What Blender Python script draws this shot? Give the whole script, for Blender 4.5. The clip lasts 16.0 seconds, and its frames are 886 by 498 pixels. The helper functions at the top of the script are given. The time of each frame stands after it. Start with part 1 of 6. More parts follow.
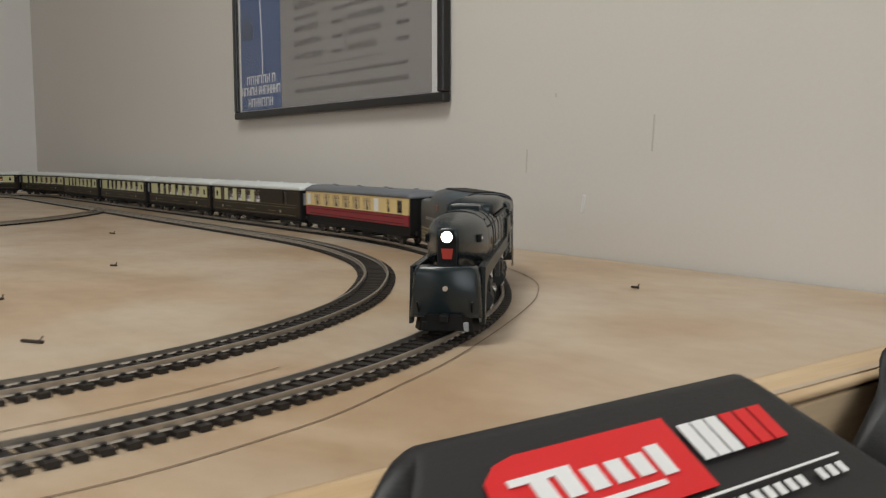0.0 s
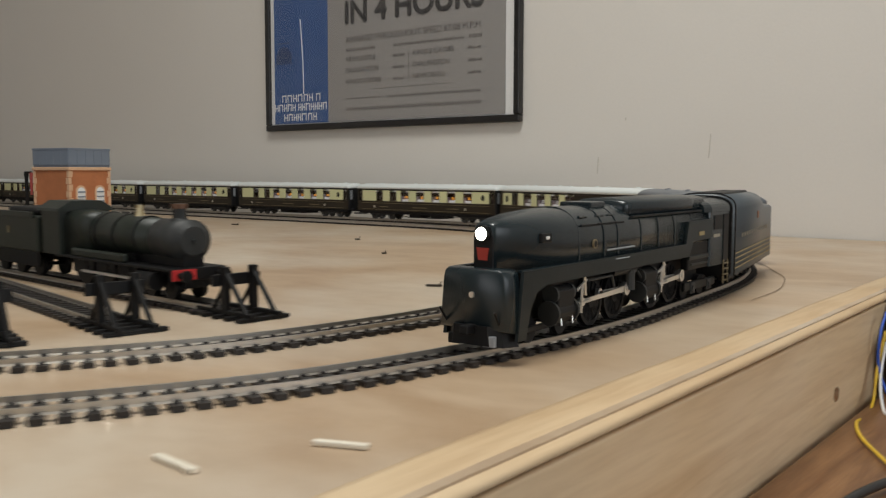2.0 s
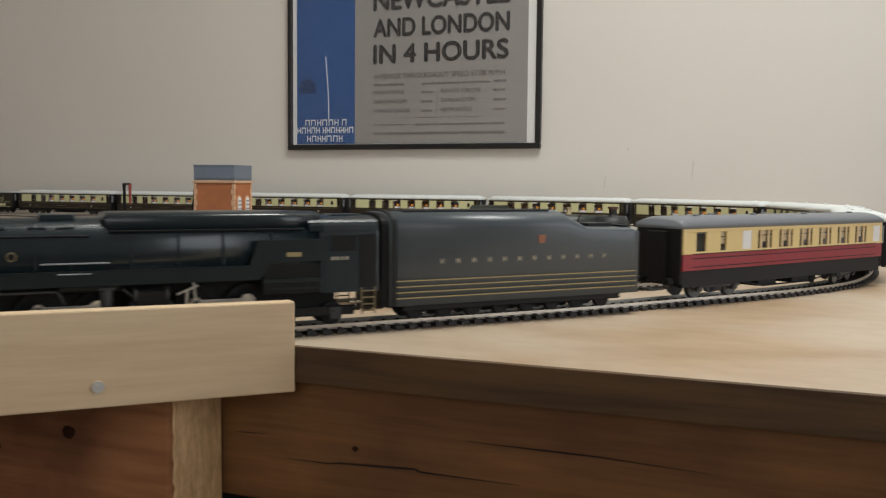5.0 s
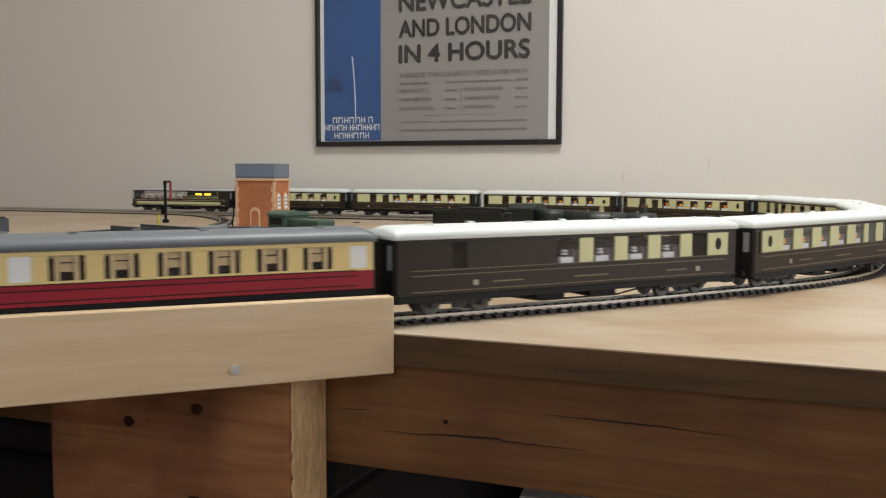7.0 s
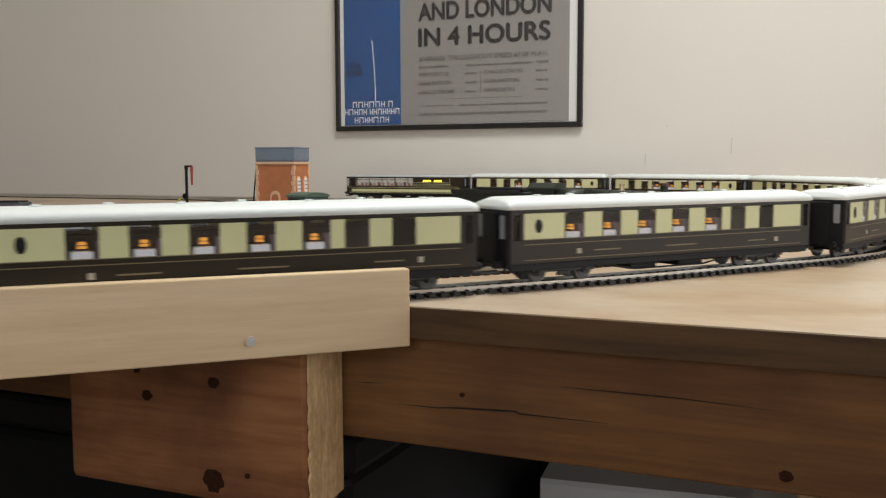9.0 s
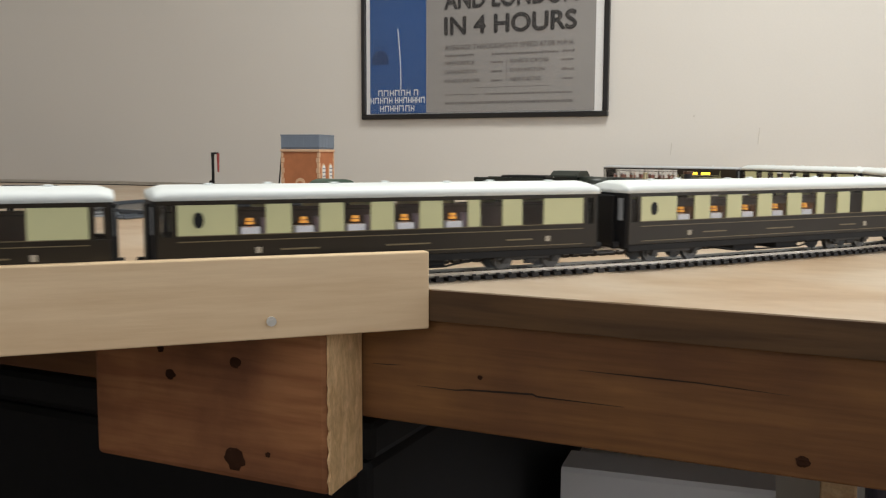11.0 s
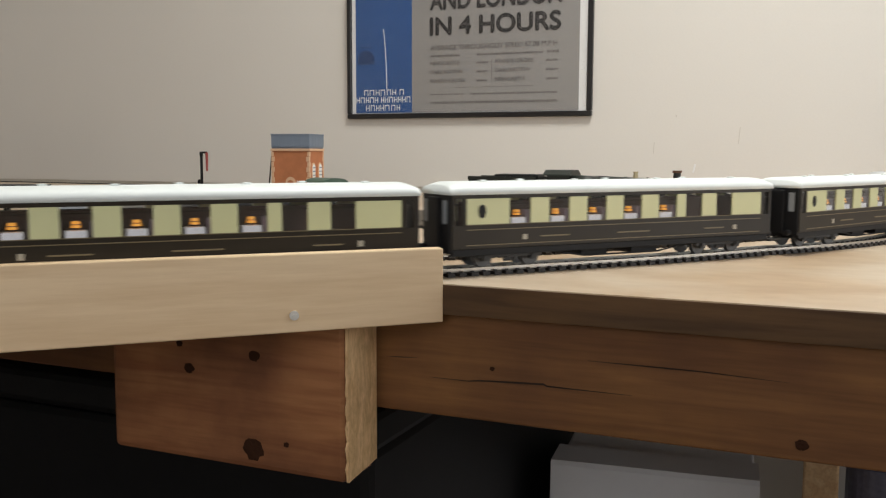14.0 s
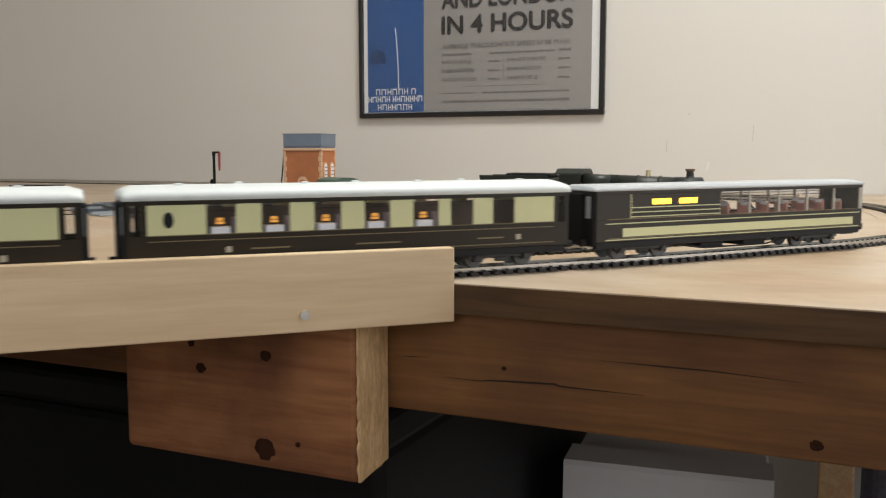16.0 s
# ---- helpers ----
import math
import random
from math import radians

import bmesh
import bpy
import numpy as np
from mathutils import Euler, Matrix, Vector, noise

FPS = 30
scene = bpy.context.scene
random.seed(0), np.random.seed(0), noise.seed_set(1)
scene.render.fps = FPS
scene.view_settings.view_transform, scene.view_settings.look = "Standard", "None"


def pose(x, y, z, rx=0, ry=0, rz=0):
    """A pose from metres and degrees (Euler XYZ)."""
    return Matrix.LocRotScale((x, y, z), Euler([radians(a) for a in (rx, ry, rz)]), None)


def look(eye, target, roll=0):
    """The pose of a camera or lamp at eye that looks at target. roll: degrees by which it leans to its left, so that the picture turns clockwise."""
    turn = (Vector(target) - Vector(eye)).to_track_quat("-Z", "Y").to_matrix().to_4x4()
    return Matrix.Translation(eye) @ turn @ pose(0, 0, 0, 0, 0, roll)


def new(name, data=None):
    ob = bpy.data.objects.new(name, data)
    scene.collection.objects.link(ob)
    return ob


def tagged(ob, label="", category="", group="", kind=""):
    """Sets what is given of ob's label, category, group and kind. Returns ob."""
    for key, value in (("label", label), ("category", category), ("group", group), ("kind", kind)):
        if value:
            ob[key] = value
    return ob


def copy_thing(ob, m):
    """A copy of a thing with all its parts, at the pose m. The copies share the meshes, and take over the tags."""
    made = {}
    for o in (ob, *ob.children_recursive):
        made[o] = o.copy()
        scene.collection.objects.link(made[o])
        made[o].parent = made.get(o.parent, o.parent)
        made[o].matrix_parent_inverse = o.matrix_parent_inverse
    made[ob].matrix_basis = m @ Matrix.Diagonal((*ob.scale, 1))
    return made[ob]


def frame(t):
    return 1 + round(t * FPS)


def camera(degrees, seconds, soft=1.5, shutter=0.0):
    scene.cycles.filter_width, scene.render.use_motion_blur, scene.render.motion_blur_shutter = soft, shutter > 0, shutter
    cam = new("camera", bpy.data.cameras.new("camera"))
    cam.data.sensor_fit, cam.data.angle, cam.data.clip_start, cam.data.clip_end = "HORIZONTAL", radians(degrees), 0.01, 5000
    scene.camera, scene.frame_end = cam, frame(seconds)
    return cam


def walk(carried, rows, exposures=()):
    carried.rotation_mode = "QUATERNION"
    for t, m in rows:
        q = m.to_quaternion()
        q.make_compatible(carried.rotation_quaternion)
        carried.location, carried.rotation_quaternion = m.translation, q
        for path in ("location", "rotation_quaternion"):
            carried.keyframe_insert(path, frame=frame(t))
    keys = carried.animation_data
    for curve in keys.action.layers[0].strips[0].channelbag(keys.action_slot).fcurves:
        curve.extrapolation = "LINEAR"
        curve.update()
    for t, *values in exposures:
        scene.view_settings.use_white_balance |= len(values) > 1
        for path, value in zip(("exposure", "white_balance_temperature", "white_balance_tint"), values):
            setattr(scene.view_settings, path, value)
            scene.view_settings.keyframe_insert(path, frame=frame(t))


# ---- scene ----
cam = camera(52.1, 16.0, soft=1.25, shutter=0.35)
PATH = [
    (0, (1.315, -0.575, 0.0876), (-0.305, 0.602, -0.1127), -0.1),
    (0.5, (1.321, -0.665, 0.0810), (-0.241, 0.589, -0.1140), 0.2),
    (1, (1.336, -0.805, 0.0803), (-0.104, 0.573, -0.0947), 0.5),
    (1.5, (1.310, -0.952, 0.0810), (-0.008, 0.539, -0.0863), 0.5),
    (2, (1.260, -1.085, 0.0751), (0.017, 0.472, -0.0938), 0.1),
    (2.5, (1.214, -1.175, 0.0755), (0.083, 0.453, -0.0807), 0.7),
    (3, (1.169, -1.279, 0.0708), (0.156, 0.429, -0.0676), 0.6),
    (3.5, (1.098, -1.378, 0.0680), (0.221, 0.409, -0.0644), 0.5),
    (4, (1.041, -1.491, 0.074), (0.25, 0.342, -0.055), 0.1),
    (4.2, (1.027, -1.532, 0.071), (0.263, 0.312, -0.055), 0.1),
    (6.5, (0.986, -1.725, 0.0886), (0.262, 0.133, -0.075), 0.6),
    (7, (0.986, -1.729, 0.0876), (0.243, 0.12, -0.076), 0.2),
    (7.5, (0.979, -1.725, 0.0826), (0.219, 0.117, -0.087), 0.4),
    (8, (0.978, -1.734, 0.0846), (0.206, 0.102, -0.09), 0.3),
    (8.5, (0.984, -1.725, 0.0816), (0.206, 0.108, -0.101), 0.0),
    (11, (0.993, -1.727, 0.0746), (0.154, 0.077, -0.135), 0.2),
    (11.5, (0.983, -1.733, 0.0736), (0.143, 0.07, -0.14), 0.3),
    (12, (0.979, -1.738, 0.0726), (0.143, 0.067, -0.145), 0.4),
    (12.5, (0.98, -1.741, 0.0736), (0.151, 0.066, -0.145), 0.3),
    (13, (0.978, -1.745, 0.0756), (0.164, 0.069, -0.139), 0.3),
    (13.5, (0.979, -1.749, 0.0736), (0.182, 0.073, -0.142), 0.2),
    (14, (0.982, -1.755, 0.0756), (0.192, 0.071, -0.137), 0.2),
    (14.5, (0.982, -1.755, 0.0746), (0.188, 0.069, -0.134), 0.1),
    (15, (0.981, -1.754, 0.0766), (0.187, 0.07, -0.133), -0.0),
    (15.5, (0.979, -1.755, 0.0756), (0.186, 0.069, -0.141), 0.1),
    (16, (0.982, -1.753, 0.0756), (0.167, 0.061, -0.139), 0.0),
]
walk(cam, [(t, look(eye, target, roll)) for t, eye, target, roll in PATH], exposures=[(0, -0.78), (2, -0.75), (3.5, -0.69), (4.2, -0.64), (6.5, -0.28), (8.5, -0.27), (12, -0.19), (16, -0.17)])

# ---- light ----
world = bpy.data.worlds.new("world")
scene.world = world
world.use_nodes = True
world.node_tree.nodes["Background"].inputs[0].default_value = (1.0, 0.93, 0.84, 1)
world.node_tree.nodes["Background"].inputs[1].default_value = 0.02


def area_lamp(name, eye, target, sx, sy, watts, color):
    data = bpy.data.lights.new(name, "AREA")
    data.shape, data.size, data.size_y, data.energy, data.color = "RECTANGLE", sx, sy, watts, color
    ob = new(name, data)
    ob.matrix_basis = look(eye, target)
    return ob


area_lamp("ceiling_lamp", (0.98, -0.92, 1.46), (0.98, -0.92, 0), 0.55, 0.55, 26.5, (0.975, 0.976, 0.922))
area_lamp("window_daylight", (2.93, -1.0, 0.55), (0, -1.0, 0.2), 1.3, 1.0, 17, (0.90, 0.95, 1.0))
# Added fill from the camera side, to lift the wall and front faces.
area_lamp("south_fill_light", (0.9, -3.64, 0.75), (0.9, 0, 0.5), 1.7, 1.1, 14, (0.97, 0.97, 1.0))


# ---- materials ----
def mat(name, color, rough=0.5, metal=0.0, var=0.0, scale=8.0, bump=0.0, fine=120.0, coat=0.0, color2=None, spec=0.5):
    """A surface with blotches at one scale, grain at another, and fine relief."""
    m = bpy.data.materials.new(name)
    m.use_nodes = True
    nt = m.node_tree
    b = nt.nodes["Principled BSDF"]
    b.inputs["Base Color"].default_value = (*color, 1)
    b.inputs["Roughness"].default_value, b.inputs["Metallic"].default_value = rough, metal
    b.inputs["Specular IOR Level"].default_value = spec
    b.inputs["Coat Weight"].default_value = coat
    if var or bump:
        tc = nt.nodes.new("ShaderNodeTexCoord")
        n1, n2 = nt.nodes.new("ShaderNodeTexNoise"), nt.nodes.new("ShaderNodeTexNoise")
        n1.inputs["Scale"].default_value, n2.inputs["Scale"].default_value = scale, fine
        n1.inputs["Detail"].default_value = n2.inputs["Detail"].default_value = 5
        for n in (n1, n2):
            nt.links.new(tc.outputs["Object"], n.inputs["Vector"])
        if var:
            mix, add = nt.nodes.new("ShaderNodeMix"), nt.nodes.new("ShaderNodeMath")
            mix.data_type = "RGBA"
            dark = color2 or tuple(c * (1 - var) for c in color)
            mix.inputs["A"].default_value, mix.inputs["B"].default_value = (*dark, 1), (*(min(1, c * (1 + var * 0.5)) for c in color), 1)
            add.operation = "MULTIPLY_ADD"
            add.inputs[1].default_value = 0.45
            nt.links.new(n2.outputs["Fac"], add.inputs[0])
            half = nt.nodes.new("ShaderNodeMath")
            half.operation = "MULTIPLY"
            half.inputs[1].default_value = 0.75
            nt.links.new(n1.outputs["Fac"], half.inputs[0])
            nt.links.new(half.outputs[0], add.inputs[2])
            nt.links.new(add.outputs[0], mix.inputs["Factor"])
            nt.links.new(mix.outputs["Result"], b.inputs["Base Color"])
        if bump:
            bm = nt.nodes.new("ShaderNodeBump")
            bm.inputs["Strength"].default_value, bm.inputs["Distance"].default_value = bump, 0.001
            nt.links.new(n2.outputs["Fac"], bm.inputs["Height"])
            nt.links.new(bm.outputs["Normal"], b.inputs["Normal"])
    return m


def wood(name, light, dark, along, scale=6.0, stretch=14.0, rough=0.6, blotch=0.35, patch=0.0, stain=(0.5, 0.4, 0.3), fleck_low=0.86):
    """Timber with grain along one axis, blotches and dark streaks."""
    m = bpy.data.materials.new(name)
    m.use_nodes = True
    nt = m.node_tree
    b = nt.nodes["Principled BSDF"]
    b.inputs["Roughness"].default_value = rough
    b.inputs["Specular IOR Level"].default_value = 0.3
    tc, mp = nt.nodes.new("ShaderNodeTexCoord"), nt.nodes.new("ShaderNodeMapping")
    s = [scale * stretch] * 3
    s[along] = scale
    mp.inputs["Scale"].default_value = s
    nt.links.new(tc.outputs["Object"], mp.inputs["Vector"])
    n1, n2, n3 = (nt.nodes.new("ShaderNodeTexNoise") for _ in range(3))
    n1.inputs["Scale"].default_value, n1.inputs["Detail"].default_value, n1.inputs["Distortion"].default_value = 1.0, 6, 1.2
    n2.inputs["Scale"].default_value, n2.inputs["Detail"].default_value = 7.0, 5
    n3.inputs["Scale"].default_value, n3.inputs["Detail"].default_value = patch or 0.35 * stretch, 6
    nt.links.new(mp.outputs["Vector"], n1.inputs["Vector"])
    nt.links.new(mp.outputs["Vector"], n2.inputs["Vector"])
    nt.links.new(tc.outputs["Object"], n3.inputs["Vector"])
    r1 = nt.nodes.new("ShaderNodeValToRGB")
    r1.color_ramp.elements[0].position, r1.color_ramp.elements[1].position = 0.36, 0.66
    r1.color_ramp.elements[0].color, r1.color_ramp.elements[1].color = (*dark, 1), (*light, 1)
    nt.links.new(n1.outputs["Fac"], r1.inputs["Fac"])
    r2 = nt.nodes.new("ShaderNodeValToRGB")
    r2.color_ramp.elements[0].position, r2.color_ramp.elements[1].position = 0.42, 0.72
    r2.color_ramp.elements[0].color, r2.color_ramp.elements[1].color = (0, 0, 0, 1), (blotch, blotch, blotch, 1)
    nt.links.new(n3.outputs["Fac"], r2.inputs["Fac"])
    mix = nt.nodes.new("ShaderNodeMix")
    mix.data_type, mix.blend_type = "RGBA", "MIX"
    nt.links.new(r2.outputs["Color"], mix.inputs["Factor"])
    nt.links.new(r1.outputs["Color"], mix.inputs["A"])
    mix.inputs["B"].default_value = (*stain, 1)
    fleck, both = nt.nodes.new("ShaderNodeValToRGB"), nt.nodes.new("ShaderNodeMix")
    fleck.color_ramp.elements[0].position, fleck.color_ramp.elements[1].position = 0.36, 0.58
    fleck.color_ramp.elements[0].color, fleck.color_ramp.elements[1].color = (fleck_low, fleck_low * 0.98, fleck_low * 0.96, 1), (1, 1, 1, 1)
    nt.links.new(n2.outputs["Fac"], fleck.inputs["Fac"])
    both.data_type, both.blend_type = "RGBA", "MULTIPLY"
    both.inputs["Factor"].default_value = 1.0
    nt.links.new(mix.outputs["Result"], both.inputs["A"])
    nt.links.new(fleck.outputs["Color"], both.inputs["B"])
    nt.links.new(both.outputs["Result"], b.inputs["Base Color"])
    bp = nt.nodes.new("ShaderNodeBump")
    bp.inputs["Strength"].default_value, bp.inputs["Distance"].default_value = 0.25, 0.0008
    nt.links.new(n2.outputs["Fac"], bp.inputs["Height"])
    nt.links.new(bp.outputs["Normal"], b.inputs["Normal"])
    return m


def glow(name, color, strength):
    m = bpy.data.materials.new(name)
    m.use_nodes = True
    b = m.node_tree.nodes["Principled BSDF"]
    b.inputs["Base Color"].default_value = b.inputs["Emission Color"].default_value = (*color, 1)
    b.inputs["Emission Strength"].default_value = strength
    return m


def clear(name, tint=(1, 1, 1), gloss=0.08, rough=0.03):
    """Thin glazing: mostly see-through, with a faint sharp reflection."""
    m = bpy.data.materials.new(name)
    m.use_nodes = True
    nt = m.node_tree
    nt.nodes.remove(nt.nodes["Principled BSDF"])
    t, g, x, f = (nt.nodes.new(k) for k in ("ShaderNodeBsdfTransparent", "ShaderNodeBsdfGlossy", "ShaderNodeMixShader", "ShaderNodeLayerWeight"))
    cube, amount = nt.nodes.new("ShaderNodeMath"), nt.nodes.new("ShaderNodeMath")
    cube.operation, amount.operation = "POWER", "MULTIPLY_ADD"
    cube.inputs[1].default_value, amount.inputs[1].default_value, amount.inputs[2].default_value = 3.0, 0.5, gloss * 0.5
    t.inputs["Color"].default_value = (*tint, 1)
    g.inputs["Roughness"].default_value = rough
    f.inputs["Blend"].default_value = 0.5
    nt.links.new(f.outputs["Facing"], cube.inputs[0])
    nt.links.new(cube.outputs[0], amount.inputs[0])
    nt.links.new(amount.outputs[0], x.inputs[0])
    nt.links.new(t.outputs[0], x.inputs[1])
    nt.links.new(g.outputs[0], x.inputs[2])
    nt.links.new(x.outputs[0], nt.nodes["Material Output"].inputs["Surface"])
    return m


WALL = mat("wall_paint", (0.73, 0.70, 0.655), 0.75, var=0.06, scale=2.2, bump=0.12, fine=260, spec=0.25)
WHITE_WALL = mat("white_wall_paint", (0.85, 0.84, 0.82), 0.7, var=0.04, scale=2, bump=0.1, fine=200)
CEILING = mat("ceiling_paint", (0.8, 0.79, 0.76), 0.8, var=0.03, scale=3)
CARPET = mat("floor_carpet", (0.16, 0.12, 0.09), 0.95, var=0.3, scale=15, bump=0.5, fine=400)
PLY = wood("plywood_top", (0.54, 0.405, 0.275), (0.435, 0.30, 0.185), 0, 7.0, 1.6, 0.46, 1.0, patch=6.0, stain=(0.60, 0.515, 0.41), fleck_low=0.94)
PLY.node_tree.nodes["Principled BSDF"].inputs["Specular IOR Level"].default_value = 0.42
PLY.node_tree.nodes["Principled BSDF"].inputs["Roughness"].default_value = 0.38
PINE_Y = wood("pine_along_y", (0.66, 0.47, 0.27), (0.52, 0.33, 0.17), 1, 3.5, 11, 0.55, 0.5, stain=(0.50, 0.30, 0.14))
PINE_EAST = wood("pine_frame", (0.90, 0.70, 0.45), (0.74, 0.53, 0.31), 0, 3.5, 13, 0.55, 0.6, patch=9.0, stain=(0.84, 0.66, 0.45), fleck_low=0.93)
PINE_X = wood("pine_pale", (0.79, 0.605, 0.395), (0.70, 0.51, 0.315), 0, 3, 12, 0.55, 0.5, patch=7.0, stain=(0.66, 0.47, 0.285), fleck_low=0.95)
FIR_X = wood("fir_aged", (0.265, 0.125, 0.041), (0.165, 0.071, 0.023), 0, 3.2, 15, 0.62, 0.85, patch=9.0, stain=(0.105, 0.042, 0.019))
FIR_LIP = wood("fir_edge_strip", (0.150, 0.080, 0.031), (0.085, 0.043, 0.016), 0, 4.0, 15, 0.62, 0.6, patch=11.0, stain=(0.085, 0.05, 0.026))
PINE_LIP = wood("pine_lip", (0.68, 0.50, 0.305), (0.57, 0.395, 0.225), 1, 4.0, 11, 0.5, 0.6, patch=9.0, stain=(0.74, 0.59, 0.40), fleck_low=0.93)
FIR_BLOCK = wood("fir_block", (0.47, 0.215, 0.088), (0.31, 0.125, 0.050), 0, 3.5, 13, 0.6, 0.8, patch=14.0, stain=(0.12, 0.042, 0.020))
# Sawn end's pale tan, raised further to hold the light from the right.
END_GRAIN_LIT = wood("end_grain_lit", (0.92, 0.64, 0.35), (0.70, 0.45, 0.22), 2, 40, 4, 0.85, 0.5, patch=60.0, stain=(0.38, 0.22, 0.10))
DESK_WOOD = wood("desk_veneer", (0.30, 0.155, 0.07), (0.17, 0.08, 0.035), 1, 7, 12, 0.35, 0.3, stain=(0.12, 0.06, 0.03))
PALE_CREST = mat("pale_crest", (0.42, 0.38, 0.30), 0.5)
KNOT_PINE = mat("pine_knot", (0.30, 0.165, 0.08), 0.6, var=0.5, scale=200)
STRIPE_GOLD = mat("stripe_gold", (0.36, 0.28, 0.13), 0.5)
DIM_GOLD = mat("dim_gold_line", (0.20, 0.155, 0.085), 0.5)
KNOT = mat("knot_wood", (0.045, 0.019, 0.010), 0.85, var=0.4, scale=60, spec=0.1)
CRACK = mat("crack_shade", (0.02, 0.01, 0.006), 0.9)
SCUFF = mat("scuff_grey", (0.60, 0.565, 0.515), 0.7)
PENCIL = mat("pencil_line", (0.24, 0.17, 0.11), 0.7)
SCREW = mat("screw_steel", (0.80, 0.78, 0.74), 0.35, 0.55)
SLEEPER = mat("sleeper_plastic", (0.018, 0.014, 0.012), 0.55, var=0.3, scale=90)
RAIL = mat("rail_nickel", (0.57, 0.53, 0.47), 0.33, 0.82, var=0.25, scale=30)
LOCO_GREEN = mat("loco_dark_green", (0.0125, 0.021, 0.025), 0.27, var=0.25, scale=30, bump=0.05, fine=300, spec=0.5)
# The engine's dark green, lightened to paint in the wall's bluish reflection.
TENDER_SHEEN = mat("tender_green_sheen", (0.080, 0.096, 0.108), 0.34, var=0.18, scale=25, bump=0.05, fine=300, spec=0.45)
SKIRT_GREEN = mat("skirt_dark_green", (0.010, 0.0155, 0.0165), 0.38, var=0.2, scale=30, bump=0.04, fine=300, spec=0.35)
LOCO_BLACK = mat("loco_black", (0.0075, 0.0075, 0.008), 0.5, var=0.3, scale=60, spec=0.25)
RODS = mat("rod_metal", (0.78, 0.77, 0.74), 0.3, 0.9)
DULL_RED = mat("keystone_dull_red", (0.30, 0.11, 0.05), 0.5)
RED = mat("red_paint", (0.42, 0.04, 0.025), 0.45)
BEAM_RED = mat("buffer_beam_red", (0.60, 0.03, 0.03), 0.5)
STEAM_GREEN = mat("steam_loco_green", (0.012, 0.017, 0.012), 0.45, var=0.35, scale=40)
SMOKEBOX = mat("smokebox_grey", (0.024, 0.026, 0.026), 0.55, var=0.2, scale=60)
BRASS = mat("brass", (0.50, 0.42, 0.26), 0.3, 1.0)
COPPER = mat("copper_cap", (0.16, 0.09, 0.06), 0.4, 0.8)
ROSE = mat("seat_rose", (0.55, 0.27, 0.22), 0.8, var=0.3, scale=150)
UMBER = mat("pullman_umber", (0.026, 0.0195, 0.012), 0.42, var=0.25, scale=40, spec=0.3)
CREAM = mat("pullman_cream", (0.64, 0.635, 0.36), 0.35, var=0.06, scale=50, coat=0.2)
ROOF_WHITE = mat("roof_white", (0.76, 0.80, 0.79), 0.5, var=0.06, scale=30)
ROOF_GREY = mat("roof_grey", (0.17, 0.185, 0.205), 0.45, var=0.12, scale=30)
CRIMSON = mat("coach_crimson", (0.30, 0.014, 0.030), 0.35, var=0.12, scale=30, coat=0.2)
CUSTARD = mat("coach_cream", (0.78, 0.60, 0.27), 0.38, var=0.06, scale=30, coat=0.2)
FRAME_BLACK = mat("underframe_black", (0.009, 0.009, 0.010), 0.6, var=0.3, scale=80, spec=0.3)
INTERIOR = mat("coach_interior", (0.085, 0.045, 0.030), 0.6, var=0.3, scale=90)
SEAT = mat("seat_plum", (0.34, 0.27, 0.31), 0.8, var=0.3, scale=120)
CLOTH = mat("tablecloth_white", (0.86, 0.86, 0.9), 0.8)
WHITE = mat("white_paint", (0.80, 0.80, 0.80), 0.6)
LAMP_GLOW = glow("table_lamp_glow", (1.0, 0.42, 0.05), 0.42)
YELLOW_GLOW = glow("saloon_light_glow", (1.0, 0.62, 0.05), 3.0)
HEADLIGHT = glow("headlight_glow", (1.0, 0.86, 0.66), 22.0)
GLASS = clear("window_glass")
POSTER_GLASS = clear("picture_glass", gloss=0.05)
POSTER_BLUE = mat("poster_blue", (0.017, 0.082, 0.27), 0.6, var=0.35, scale=5, color2=(0.026, 0.070, 0.19))
POSTER_DEEP = mat("poster_deep_blue", (0.014, 0.045, 0.14), 0.6)
POSTER_GREY = mat("poster_grey", (0.285, 0.272, 0.262), 0.7, var=0.06, scale=5)
POSTER_INK = mat("poster_ink", (0.036, 0.033, 0.033), 0.7)
POSTER_SOFT = mat("poster_faint_ink", (0.125, 0.112, 0.108), 0.7)
BLACK_FRAME = mat("frame_black", (0.013, 0.012, 0.012), 0.3, var=0.2, scale=60)
CTRL = mat("controller_black", (0.013, 0.013, 0.0145), 0.5, var=0.25, scale=40, bump=0.2, fine=900)
LABEL_RED = mat("label_red", (0.75, 0.015, 0.02), 0.35)
LABEL_WHITE = mat("label_white", (0.85, 0.85, 0.85), 0.4)
BRICK = mat("brick_card", (0.46, 0.165, 0.065), 0.75, var=0.4, scale=60, fine=600)
QUOIN = mat("quoin_card", (0.66, 0.42, 0.26), 0.75, var=0.2, scale=90)
TANK = mat("tank_blue_grey", (0.17, 0.205, 0.26), 0.6, var=0.15, scale=40)
WELL_BLACK = mat("turntable_pit_black", (0.010, 0.011, 0.013), 0.22, var=0.4, scale=18)
DARK_WELL = mat("turntable_grey", (0.075, 0.085, 0.10), 0.55, var=0.35, scale=25)
SHUNT_GREEN = mat("shunter_green", (0.06, 0.10, 0.07), 0.45, var=0.2, scale=60)
YELLOW = mat("warning_yellow", (0.55, 0.50, 0.03), 0.5)
CRANE_RED = mat("crane_red", (0.30, 0.05, 0.045), 0.6)
GREEN_CARD = mat("green_card", (0.03, 0.50, 0.10), 0.6)
BALSA = mat("matchstick_wood", (0.80, 0.74, 0.62), 0.7)
